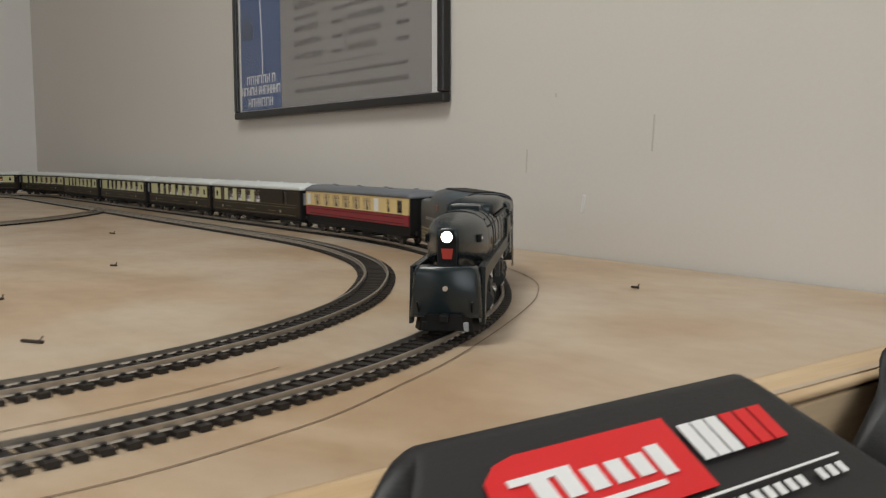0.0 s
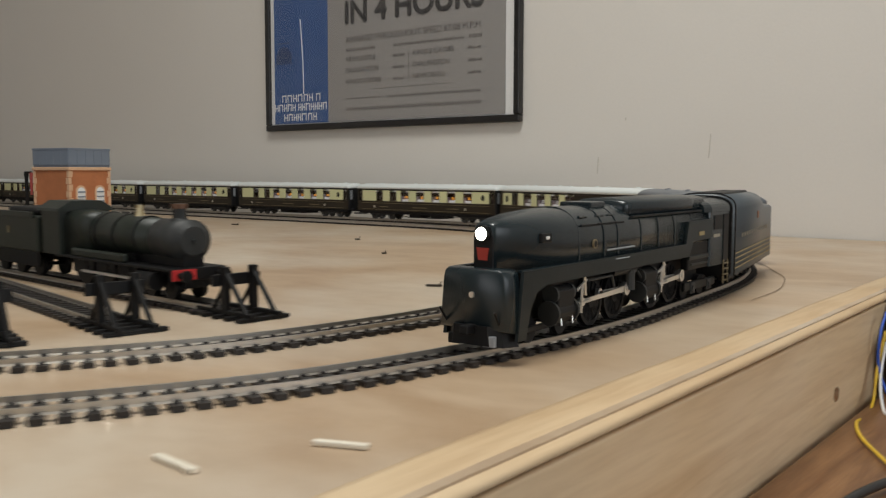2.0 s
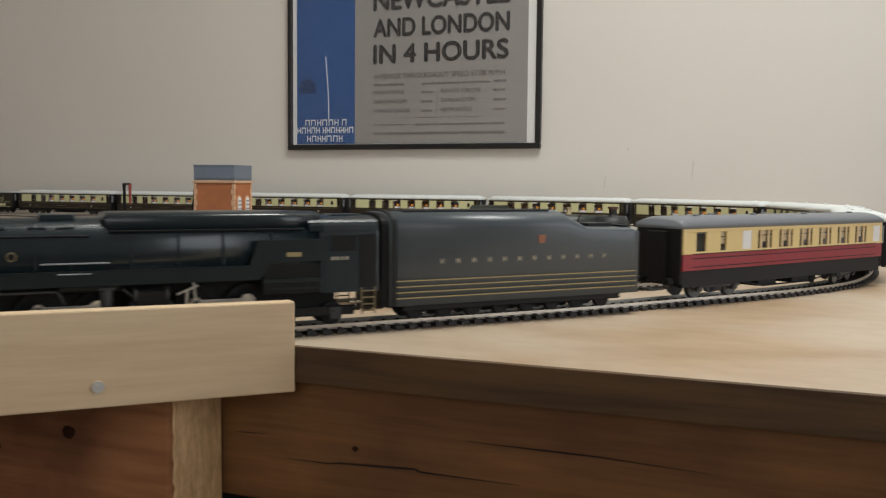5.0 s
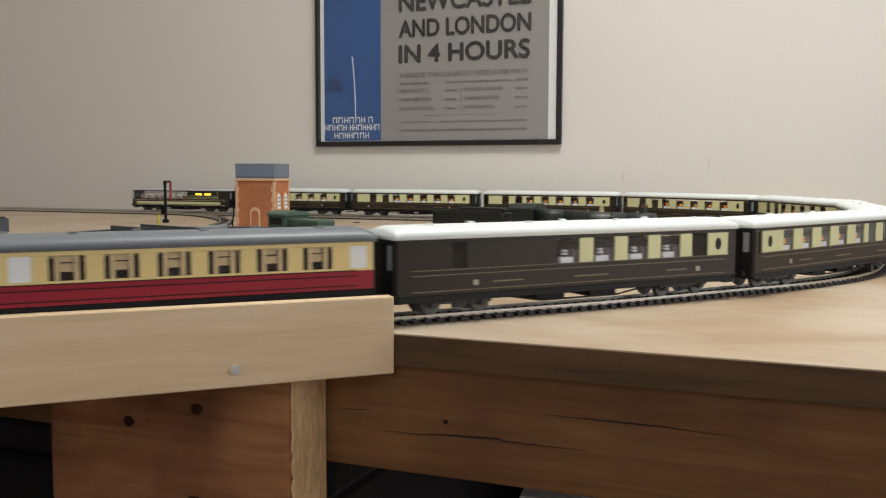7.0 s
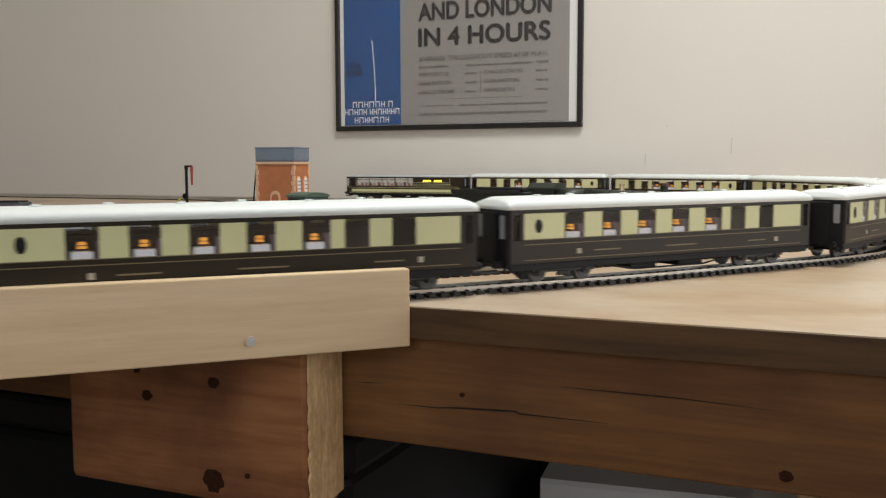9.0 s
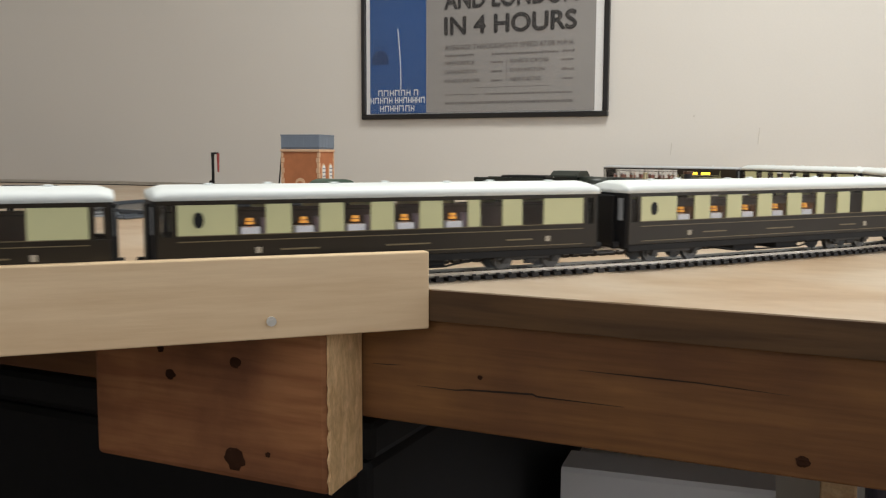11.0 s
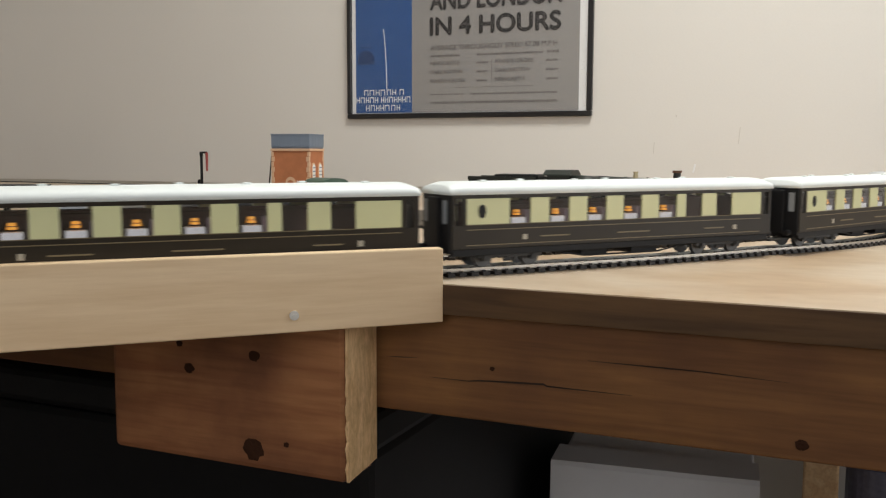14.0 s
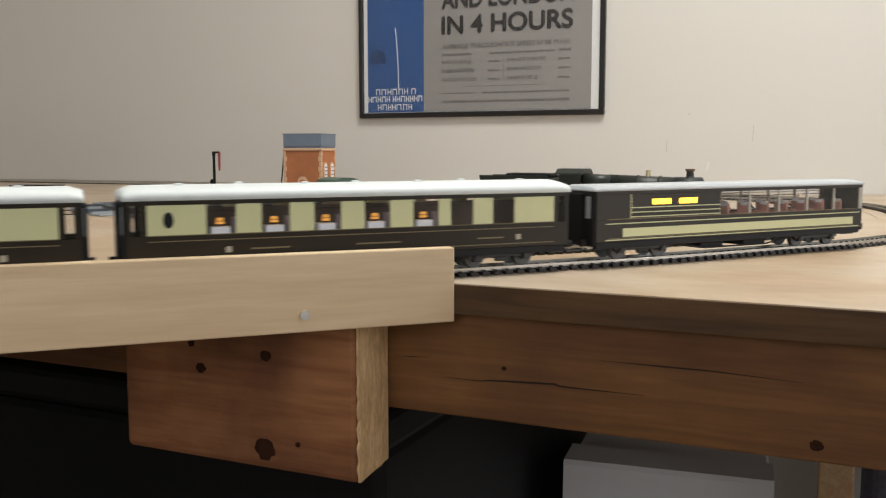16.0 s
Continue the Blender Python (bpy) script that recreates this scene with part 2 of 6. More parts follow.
DEBRIS = mat("debris_dark", (0.04, 0.03, 0.022), 0.8)
PAPER = mat("paper_white", (0.82, 0.82, 0.84), 0.6, var=0.05, scale=6)
STEEL_GREY = mat("bridge_grey", (0.30, 0.32, 0.34), 0.6, var=0.15, scale=60)
CABLE = {c: mat("cable_" + c, v, 0.45) for c, v in (("blue", (0.03, 0.09, 0.45)), ("yellow", (0.75, 0.5, 0.04)), ("white", (0.8, 0.8, 0.8)), ("black", (0.015, 0.015, 0.015)))}


SASH = mat("window_sash_tan", (0.66, 0.50, 0.28), 0.45, var=0.15, scale=50)


# ---- mesh helpers ----
def part(name, bm, material, parent=None, label="", smooth=False):
    """One mesh object under a thing or part."""
    me = bpy.data.meshes.new(name)
    bm.to_mesh(me)
    bm.free()
    if smooth:
        me.polygons.foreach_set("use_smooth", [True] * len(me.polygons))
    for m in material if isinstance(material, (list, tuple)) else [material]:
        me.materials.append(m)
    ob = new(name, me)
    if parent:
        ob.parent = parent
    if label:
        tagged(ob, label)
    return ob


def place(ob, m):
    ob.matrix_basis = m
    return ob


def box(bm, x0, x1, y0, y1, z0, z1, bev=0.0, m=None):
    v = bmesh.ops.create_cube(bm, size=1)["verts"]
    bmesh.ops.transform(bm, matrix=Matrix.LocRotScale(((x0 + x1) / 2, (y0 + y1) / 2, (z0 + z1) / 2), None, (x1 - x0, y1 - y0, z1 - z0)), verts=v)
    if bev:
        es = list({e for w in v for e in w.link_edges})
        got = bmesh.ops.bevel(bm, geom=es, offset=bev, segments=2, profile=0.5, affect="EDGES")
        v = list({w for f in got["faces"] for w in f.verts} | {w for w in v if w.is_valid})
    if m is not None:
        bmesh.ops.transform(bm, matrix=m, verts=[w for w in v if w.is_valid])
    return bm


def rod(bm, a, b, r, seg=10, r2=None):
    a, b = Vector(a), Vector(b)
    d = b - a
    m = Matrix.Translation((a + b) / 2) @ d.to_track_quat("Z", "Y").to_matrix().to_4x4()
    bmesh.ops.create_cone(bm, cap_ends=True, segments=seg, radius1=r, radius2=r if r2 is None else r2, depth=d.length, matrix=m)
    return bm


def fresh():
    return bmesh.new()


def loft(bm, sections, close=True):
    """Skins rings of equal count, one after another, and caps the ends."""
    rings = [[bm.verts.new(p) for p in s] for s in sections]
    n = len(rings[0])
    for a, b in zip(rings, rings[1:]):
        for k in range(n if close else n - 1):
            bm.faces.new((a[k], a[(k + 1) % n], b[(k + 1) % n], b[k]))
    if close:
        bm.faces.new(rings[0][::-1])
        bm.faces.new(rings[-1])
    bmesh.ops.recalc_face_normals(bm, faces=bm.faces)
    return bm


def slab(bm, outline, z0, z1):
    """A flat plate of any plan outline."""
    lo, hi = [bm.verts.new((x, y, z0)) for x, y in outline], [bm.verts.new((x, y, z1)) for x, y in outline]
    n = len(outline)
    bm.faces.new(lo[::-1]), bm.faces.new(hi)
    for k in range(n):
        bm.faces.new((lo[k], lo[(k + 1) % n], hi[(k + 1) % n], hi[k]))
    bmesh.ops.recalc_face_normals(bm, faces=bm.faces)
    return bm


def empty(name, label, category, group="", m=None):
    ob = new(name)
    ob.empty_display_size = 0.02
    if m is not None:
        ob.matrix_basis = m
    return tagged(ob, label, category, group)


def text_mesh(body, size, depth=0.0004):
    cu = bpy.data.curves.new("text", "FONT")
    cu.body, cu.size, cu.extrude, cu.align_x = body, size, depth / 2, "LEFT"
    ob = bpy.data.objects.new("text", cu)
    scene.collection.objects.link(ob)
    me = bpy.data.meshes.new_from_object(ob.evaluated_get(bpy.context.evaluated_depsgraph_get()))
    bpy.data.objects.remove(ob)
    bpy.data.curves.remove(cu)
    return me


def dense(points, step=0.004):
    """A smooth line through plan points, as evenly spaced samples."""
    p = [Vector(q) for q in points]
    p = [p[0] * 2 - p[1]] + p + [p[-1] * 2 - p[-2]]
    out = []
    for i in range(1, len(p) - 2):
        n = max(2, int((p[i + 1] - p[i]).length / step))
        for k in range(n):
            u = k / n
            a, b, c, d = p[i - 1], p[i], p[i + 1], p[i + 2]
            out.append(0.5 * (2 * b + (c - a) * u + (2 * a - 5 * b + 4 * c - d) * u * u + (3 * b - a - 3 * c + d) * u ** 3))
    out.append(p[-2])
    return out


def arc(cx, cy, r, a0, a1, n):
    return [(cx + r * math.cos(radians(a0 + (a1 - a0) * k / n)), cy + r * math.sin(radians(a0 + (a1 - a0) * k / n))) for k in range(n + 1)]


class Line:
    """A line on the table with distances along it."""

    def __init__(self, points):
        self.p = np.array([tuple(q) for q in points])
        self.s = np.concatenate([[0], np.cumsum(np.hypot(*np.diff(self.p, axis=0).T))])

    def at(self, s):
        return Vector((np.interp(s, self.s, self.p[:, 0]), np.interp(s, self.s, self.p[:, 1])))

    def heading(self, s):
        d = self.at(s + 0.004) - self.at(s - 0.004)
        return math.atan2(d.y, d.x)

    def beside(self, off):
        d = np.gradient(self.p, axis=0)
        d /= np.hypot(*d.T)[:, None]
        return Line(self.p + off * np.stack([d[:, 1], -d[:, 0]], 1))


    def near(self, x, y):
        return float(self.s[np.hypot(self.p[:, 0] - x, self.p[:, 1] - y).argmin()])

    def cut(self, s0, s1):
        return Line([self.at(s) for s in np.arange(s0, s1, 0.004)])


# the big loop, in the direction in which the train runs
RETURN = [(-0.02, -2.14), (-0.35, -2.42), (-0.75, -2.45), (-1.1, -2.2), (-1.24, -1.8), (-1.27, -1.2)]
MAIN = Line(dense(
    RETURN + arc(-0.85, -0.488, 0.422, 180, 90, 8) + [(x / 10, -0.066) for x in range(-7, 5, 1)]
    + [(0.5, -0.070), (0.6, -0.085), (0.7, -0.113), (0.785, -0.154)] + arc(0.566, -0.576, 0.472, 52, 8, 6)
    + [(1.043, -0.6), (1.050, -0.69), (1.047, -0.77), (1.028, -0.87), (0.986, -0.956), (0.930, -1.034), (0.867, -1.120), (0.807, -1.191),
       (0.760, -1.246), (0.63, -1.392), (0.49, -1.54), (0.36, -1.68), (0.23, -1.83)] + RETURN))
HEAD = MAIN.near(0.9455, -0.302)

# ---- the room ----
X0, X1, Y0, FLOOR, TOP = -1.395, 3.0, -3.7, -0.86, 1.5


def wall(name, x0, x1, y0, y1, z0, z1, material):
    return tagged(part(name, box(fresh(), x0, x1, y0, y1, z0, z1), material), kind="structure", category="wall")


tagged(wall("wall_north", X0 - 0.1, X1 + 0.1, 0.0, 0.1, FLOOR, TOP, WALL), "plain beige painted wall behind the railway table")
tagged(wall("wall_west", X0 - 0.1, X0, Y0, 0.0, FLOOR, TOP, WHITE_WALL), "plain white painted side wall")
for x0, x1, z0, z1 in ((X0 - 0.1, X1 + 0.1, FLOOR, 0.2), (X0 - 0.1, X1 + 0.1, 1.3, TOP), (X0 - 0.1, 0.05, 0.2, 1.3), (1.75, X1 + 0.1, 0.2, 1.3)):
    tagged(wall("wall_south", x0, x1, Y0 - 0.1, Y0, z0, z1, WALL), "plain beige painted wall round the added wide window")
# the east wall has a window opening
for z0, z1, y0, y1 in ((FLOOR, 0.05, Y0, 0), (1.05, TOP, Y0, 0), (0.05, 1.05, Y0, -1.65), (0.05, 1.05, -0.35, 0)):
    tagged(wall("wall_east", X1, X1 + 0.1, y0, y1, z0, z1, WALL), "plain beige painted wall round a window")
tagged(part("floor", box(fresh(), X0 - 0.1, X1 + 0.1, Y0 - 0.1, 0.1, FLOOR - 0.05, FLOOR), CARPET), "dark brown carpeted floor", "floor", kind="structure")
tagged(part("ceiling", box(fresh(), X0 - 0.1, X1 + 0.1, Y0 - 0.1, 0.1, TOP, TOP + 0.05), CEILING), "plain white ceiling", "ceiling", kind="structure")

# scuffs on the wall
for x, z, w, h, a in ((0.815, 0.108, 0.0014, 0.030, 4), (0.736, 0.047, 0.003, 0.016, 12), (0.70, 0.145, 0.002, 0.004, 0), (0.66, 0.085, 0.0014, 0.022, 3)):
    ob = part("wall_scuff", box(fresh(), -w / 2, w / 2, -0.0006, 0.0006, -h / 2, h / 2, 0.0003), WHITE if x < 0.75 and z < 0.06 else SCUFF)
    place(ob, pose(x, -0.0002, z, 0, a, 0))
    tagged(ob, "small scuff mark on the painted wall", "scuff", kind="structure")


# ---- the railway table ----
def east_edge(y):
    return 1.117 - 0.012 * y


DIAG = Vector((-0.7071, -0.7071))
CORNER = Vector((0.775, -1.279))
FAR = CORNER + DIAG * 1.25
outline = [(X0 + 0.004, -0.003), (east_edge(0), -0.003), (east_edge(-1.279), -1.279), tuple(CORNER), tuple(FAR), (FAR.x, -2.75), (X0 + 0.004, -2.75)]
table = empty("railway_table", "large home-made railway table with bare plywood top and timber frame", "table")
part("tabletop", slab(fresh(), outline, -0.016, 0.0), PLY, table, "bare smudged plywood top")


def beam(name, a, b, z0, z1, thick, material, parent, label="", bev=0.002):
    """A straight timber from a to b in plan; its outer face runs through a and b, thickness to the left of that way."""
    a, b = Vector(a), Vector(b)
    d = b - a
    ob = part(name, box(fresh(), 0, d.length, 0, thick, z0, z1, bev), material, parent, label)
    return place(ob, pose(a.x, a.y, 0, 0, 0, math.degrees(math.atan2(d.y, d.x))))


# east side: a rounded pine lip on the edge of the top, a dark joint, then a pale pine frame timber
a, b = Vector((east_edge(-1.279) + 0.0045, -1.279)), Vector((east_edge(-0.004) + 0.0045, -0.004))
lip_side = Vector(((b - a).y, -(b - a).x)).normalized()
rings = []
for k in range(41):
    q = a.lerp(b, k / 40)
    w = 0.0002 * math.sin(k * 1.7) + 0.0002 * math.sin(k * 0.61)
    rings.append([(q.x - lip_side.x * d, q.y - lip_side.y * d, z) for d, z in
                  ((0.0015, -0.0042), (0.0, -0.0030 + w * 0.3), (0.0022, -0.0012), (0.0085 + w, 0.0001), (0.0210 + 2 * w, 0.0004), (0.0240 + 2 * w, 0.0001), (0.0240, -0.0042))])
part("edge_lip", loft(fresh(), rings), PINE_LIP, table, "pale rounded pine lip", True)
beam("east_timber", (east_edge(-1.279) + 0.003, -1.277), (east_edge(-0.004) + 0.003, -0.004), -0.102, -0.0056, 0.0028, PINE_EAST, table, "knotty pale pine frame timber", 0.001)
beam("front_lip", (-1.38, -1.280), (east_edge(-1.279), -1.280), -0.0178, -0.0006, 0.0009, FIR_LIP, table, "brown edge strip", 0.0002)
beam("front_timber", (-1.38, -1.271), (east_edge(-1.279) - 0.038, -1.271), -0.0810, -0.0185, 0.036, FIR_X, table, "dark brown cracked fir timber", 0.0015)
# a short timber block that carries the slanting shelf
block = part("support_block", box(fresh(), 0.553, 0.7275, -1.308, -1.2715, -0.118, -0.0182, 0.004), FIR_BLOCK, table, "dark brown knotty timber block")
edge = [(-1.3075 - 0.0006 * (k % 3) + 0.0005 * math.sin(k * 2.3), -0.1165 + k * 0.0979 / 24) for k in range(25)]
ends = [(y, z) for y, z in edge] + [(-1.2725, -0.0186), (-1.2725, -0.1165 + 0.004)]
part("block_end", loft(fresh(), [[(x, y, z) for y, z in ends] for x in (0.7276, 0.7293)]), END_GRAIN_LIT, table, "rough sawn pale end grain, colour brightened for light from the right")
g0 = Vector((0.7775, -1.2815))
guard = beam("guard_board", tuple(g0 + DIAG * 1.2), tuple(g0), -0.022, 0.021, 0.0085, PINE_X, table, "pale planed pine guard board", 0.0008)
for x, y in ((0.716, -1.3430), (0.30, -1.759)):
    n = Vector((0.7071, -0.7071))
    part("screw", rod(rod(fresh(), (x - n.x * 0.004, y - n.y * 0.004, -0.0125), (x + n.x * 0.0012, y + n.y * 0.0012, -0.0125), 0.0026, 14),
                      (x + n.x * 0.001, y + n.y * 0.001, -0.0125), (x + n.x * 0.0016, y + n.y * 0.0016, -0.0125), 0.0012, 8), SCREW, table, "steel screw head")
for x0, y0 in ((1.07, -1.22), (1.06, -0.08), (-1.3, -1.22), (0.05, -0.08), (0.981, -0.58)):
    part("leg", box(fresh(), x0 - 0.02, x0 + 0.02, y0 - 0.03, y0 + 0.03, FLOOR, -0.103 if x0 > 1 else -0.0165, 0.003), PINE_Y, table)


def knot(x, y, z, r, parent, side, material=None):
    """A dark oval knot let into a timber face."""
    bm = fresh()
    bmesh.ops.create_uvsphere(bm, u_segments=14, v_segments=8, radius=1)
    for v in bm.verts:
        v.co *= random.uniform(0.72, 1.12)
    m = pose(x, y, z) @ Matrix.Diagonal(((r * 1.2, 0.0011, r, 1) if side == "front" else (0.0011, r * 1.25, r, 1)))
    bmesh.ops.transform(bm, matrix=m, verts=bm.verts)
    return part("knot", bm, material or KNOT, parent)


for x, z, r in ((0.665, -0.047, 0.0034), (0.616, -0.059, 0.0034), (0.663, -0.105, 0.0068), (0.687, -0.099, 0.0016), (0.609, -0.044, 0.0022)):
    knot(x, -1.3082, z, r, table, "front")
for x, z, r in ((0.804, -0.049, 0.0013), (0.972, -0.072, 0.003)):
    knot(x, -1.2712, z, r, table, "front")
for y, z, r in ((-0.581, -0.043, 0.004), (-0.485, -0.049, 0.006), (-0.80, -0.06, 0.003)):
    knot(east_edge(y) + 0.0030, y, z, r, table, "side", KNOT_PINE)


def crack(points, w, face):
    """A thin dark split that wanders along the grain."""
    bm = fresh()
    n = len(points) - 1
    for k, ((a, za), (b, zb)) in enumerate(zip(points, points[1:])):
        rod(bm, (a, face, za), (b, face, zb), w * (0.2 + 0.8 * math.sin(math.pi * k / n)), 6, w * (0.2 + 0.8 * math.sin(math.pi * (k + 1) / n)))
    return part("crack", bm, CRACK, table)


crack([(0.765, -0.058), (0.789, -0.058), (0.796, -0.057), (0.815, -0.056), (0.835, -0.055), (0.837, -0.056), (0.86, -0.056), (0.885, -0.056)], 0.00055, -1.2711)
crack([(0.735, -0.048), (0.745, -0.0477), (0.756, -0.047)], 0.0003, -1.2711)
crack([(0.86, -0.039), (0.885, -0.039), (0.904, -0.039), (0.921, -0.039), (0.965, -0.0405)], 0.00042, -1.2711)

# pencil guide lines drawn on the plywood
def drawn(line, w=0.0004):
    bm = fresh()
    l, r = line.beside(w), line.beside(-w)
    va = [bm.verts.new((x, y, 0.0004)) for x, y in l.p]
    vb = [bm.verts.new((x, y, 0.0004)) for x, y in r.p]
    for k in range(len(va) - 1):
        bm.faces.new((va[k], va[k + 1], vb[k + 1], vb[k]))
    bmesh.ops.recalc_face_normals(bm, faces=bm.faces)
    return part("pencil_line", bm, PENCIL, table)


drawn(Line(dense([(0.70, -0.085), (0.818, -0.135), (0.882, -0.185), (0.937, -0.25), (0.998, -0.336), (1.027, -0.387), (1.046, -0.423), (1.056, -0.451), (1.068, -0.50), (1.072, -0.56)])))
S_A, S_B = MAIN.near(1.0, -0.40), MAIN.near(1.045, -0.62)
drawn(MAIN.cut(S_A, S_B).beside(0.034))


# ---- track ----
SLEEPER_TOP, RAIL_TOP = 0.0022, 0.0047


def sweep(line, offs, z0, z1, w):
    """A rail of rectangular section with a narrower head, beside the line."""
    bm = fresh()
    for off in offs:
        cols = [line.beside(off + k) for k in (-w, -w * 0.55, w * 0.55, w)]
        zs = ((0, z0), (1, z0 + 0.0007), (1, z1), (2, z1), (2, z0 + 0.0007), (3, z0))
        rings = [[bm.verts.new((*cols[c].p[i], z)) for c, z in zs] for i in range(len(line.p))]
        for a, b in zip(rings, rings[1:]):
            for k in range(5):
                bm.faces.new((a[k], a[k + 1], b[k + 1], b[k]))
    bmesh.ops.recalc_face_normals(bm, faces=bm.faces)
    return bm


def sleeper_mesh():
    bm = box(fresh(), -0.0024, 0.0024, -0.0138, 0.0138, 0.0002, SLEEPER_TOP)
    for y in (-0.00825, 0.00825):
        for s in (-0.0017, 0.0017):
            box(bm, -0.0011, 0.0011, y + s - 0.0006, y + s + 0.0006, SLEEPER_TOP, SLEEPER_TOP + 0.0009)
    me = bpy.data.meshes.new("sleeper")
    bm.to_mesh(me)
    bm.free()
    me.materials.append(SLEEPER)
    return me


SLEEPER_MESH = sleeper_mesh()
PITCH = 0.0080


def sleeper_rest(line, s_list):
    """The sleepers too far off to pick apart, in one mesh."""
    v, f = [], []
    for s in s_list:
        p, a = line.at(s), line.heading(s)
        c, n = math.cos(a), math.sin(a)
        k = len(v)
        for z in (0.0002, SLEEPER_TOP):
            for dx, dy in ((-0.0024, -0.0138), (0.0024, -0.0138), (0.0024, 0.0138), (-0.0024, 0.0138)):
                v.append((p.x + c * dx - n * dy, p.y + n * dx + c * dy, z))
        f += [(k + 4, k + 5, k + 6, k + 7)] + [(k + i, k + (i + 1) % 4, k + 4 + (i + 1) % 4, k + 4 + i) for i in range(4)]
    me = bpy.data.meshes.new("sleeper_bed")
    me.from_pydata(v, [], f)
    me.materials.append(SLEEPER)
    return me


def track(label, line, close=None):
    """Rails and sleepers on a line; sleepers within the stretch close = (s0, s1) are pieces of their own."""
    t = empty("railway_track", label, "track", "tracks on the table")
    for off in (-0.00825, 0.00825):
        part("rail", sweep(line, (off,), SLEEPER_TOP, RAIL_TOP, 0.0011), RAIL, t)
    near, rest = [], []
    for s in np.arange(0.004, line.s[-1] - 0.003, PITCH):
        (near if close and close[0] <= s <= close[1] and len(near) < 300 else rest).append(s)
    if rest:
        ob = new("sleeper_bed", sleeper_rest(line, rest))
        ob.parent = t
        tagged(ob, kind="stuff")
    for s in near:
        ob = new("sleeper", SLEEPER_MESH)
        ob.parent = t
        p = line.at(s)
        ob.matrix_basis = pose(p.x, p.y, 0, 0, 0, math.degrees(line.heading(s)))
    return t


LOOP = MAIN.cut(MAIN.near(-1.27, -1.2), MAIN.near(0.36, -1.71))
INNER = LOOP.beside(0.079)
track("dark sleepered outer track with shiny nickel rails", LOOP, (LOOP.near(0.80, -0.16), LOOP.near(0.62, -1.41)))
track("dark sleepered inner track with shiny nickel rails", INNER, (INNER.near(0.75, -0.20), INNER.near(0.62, -1.30)))

# branch from the inner track towards the turntable
CENTRE = Vector((0.235, -0.735))
track("branch track leading to the turntable", Line(dense([(-0.36, -0.133), (-0.22, -0.16), (-0.08, -0.255), (0.02, -0.37), (0.09, -0.50)])))

# ---- turntable with its sidings ----
turntable = empty("turntable", "dark grey plastic model turntable with a deck", "turntable")
bm = fresh()
bmesh.ops.create_cone(bm, cap_ends=True, segments=64, radius1=0.192, radius2=0.186, depth=0.004, matrix=pose(CENTRE.x, CENTRE.y, 0.0021))
part("well", bm, WELL_BLACK, turntable, "glossy black round well")
for r0, r1, h in ((0.178, 0.186, 0.0075), (0.10, 0.105, 0.0055)):
    bm = fresh()
    rings = [[(CENTRE.x + r * math.cos(k * math.tau / 72), CENTRE.y + r * math.sin(k * math.tau / 72), z) for k in range(72)] for r, z in ((r1, 0.003), (r1, h), (r0, h), (r0, 0.003))]
    loft(bm, rings)
    part("rim", bm, DARK_WELL, turntable)
DECK = -17.0
deck = part("deck", box(fresh(), -0.172, 0.172, -0.021, 0.021, 0.004, 0.008, 0.0008), DARK_WELL, turntable)
place(deck, pose(CENTRE.x, CENTRE.y, 0, 0, 0, DECK))
for y in (-0.024, 0.024):
    part("deck_girder", box(fresh(), -0.17, 0.17, y - 0.001, y + 0.001, 0.004, 0.014, 0.0004), DARK_WELL, deck)
for k in range(24):
    if k not in (23, 22, 0):
        a = k * 15
        stub = part("track_stub", box(box(box(fresh(), 0.188, 0.228, -0.013, 0.013, 0.0005, 0.0022, 0.0004), 0.188, 0.226, -0.0088, -0.0077, 0.0022, 0.0045), 0.188, 0.226, 0.0077, 0.0088, 0.0022, 0.0045), STEEL_GREY if k % 2 else DARK_WELL, turntable)
        place(stub, pose(CENTRE.x, CENTRE.y, 0, 0, 0, a))


def buffer_stop(p, ang):
    """A black plastic buffer stop: two posts with raking struts, a cross beam and a sleeper frame."""
    t = empty("buffer_stop", "black plastic buffer stop at the end of a siding", "buffer stop", "buffer stops of the sidings", pose(p[0], p[1], 0, 0, 0, ang))
    for y in (-0.0085, 0.0085):
        part("post", box(fresh(), -0.0022, 0.0022, y - 0.0017, y + 0.0017, 0.002, 0.0265, 0.0003), LOCO_BLACK, t)
        part("front_strut", rod(fresh(), (0.0, y, 0.0245), (0.019, y, 0.003), 0.0013, 6), LOCO_BLACK, t)
        part("rear_strut", rod(fresh(), (0.0, y, 0.018), (-0.012, y, 0.003), 0.0011, 6), LOCO_BLACK, t)
        part("side_frame", box(fresh(), -0.026, 0.024, y - 0.0014, y + 0.0014, 0.0022, 0.0042, 0.0003), LOCO_BLACK, t)
    part("buffer_beam", box(fresh(), -0.0042, -0.0018, -0.0145, 0.0145, 0.0165, 0.0225, 0.0004), LOCO_BLACK, t)
    for k in range(5):
        x = -0.022 + k * 0.0105
        part("sleeper", box(fresh(), x - 0.002, x + 0.002, -0.0155, 0.0155, 0.0003, 0.0022, 0.0002), LOCO_BLACK, t)
    return t


STOPS = [(0.885, -0.785), (0.870, -0.846), (0.854, -0.904), (0.736, -0.925), (0.706, -0.975)]
SIDING = []
for x, y in STOPS:
    d = Vector((x, y)) - CENTRE
    a = math.degrees(math.atan2(d.y, d.x))
    u = d.normalized()
    ends = [CENTRE + u * (0.19 + (d.length - 0.01 - 0.19) * k / 12) for k in range(13)]
    line = Line(dense([tuple(q) for q in ends]))
    SIDING.append((line, a))
    track("siding track ending at a buffer stop", line, (0.1, 2) if y < -0.8 else None)
    buffer_stop((x, y), a)

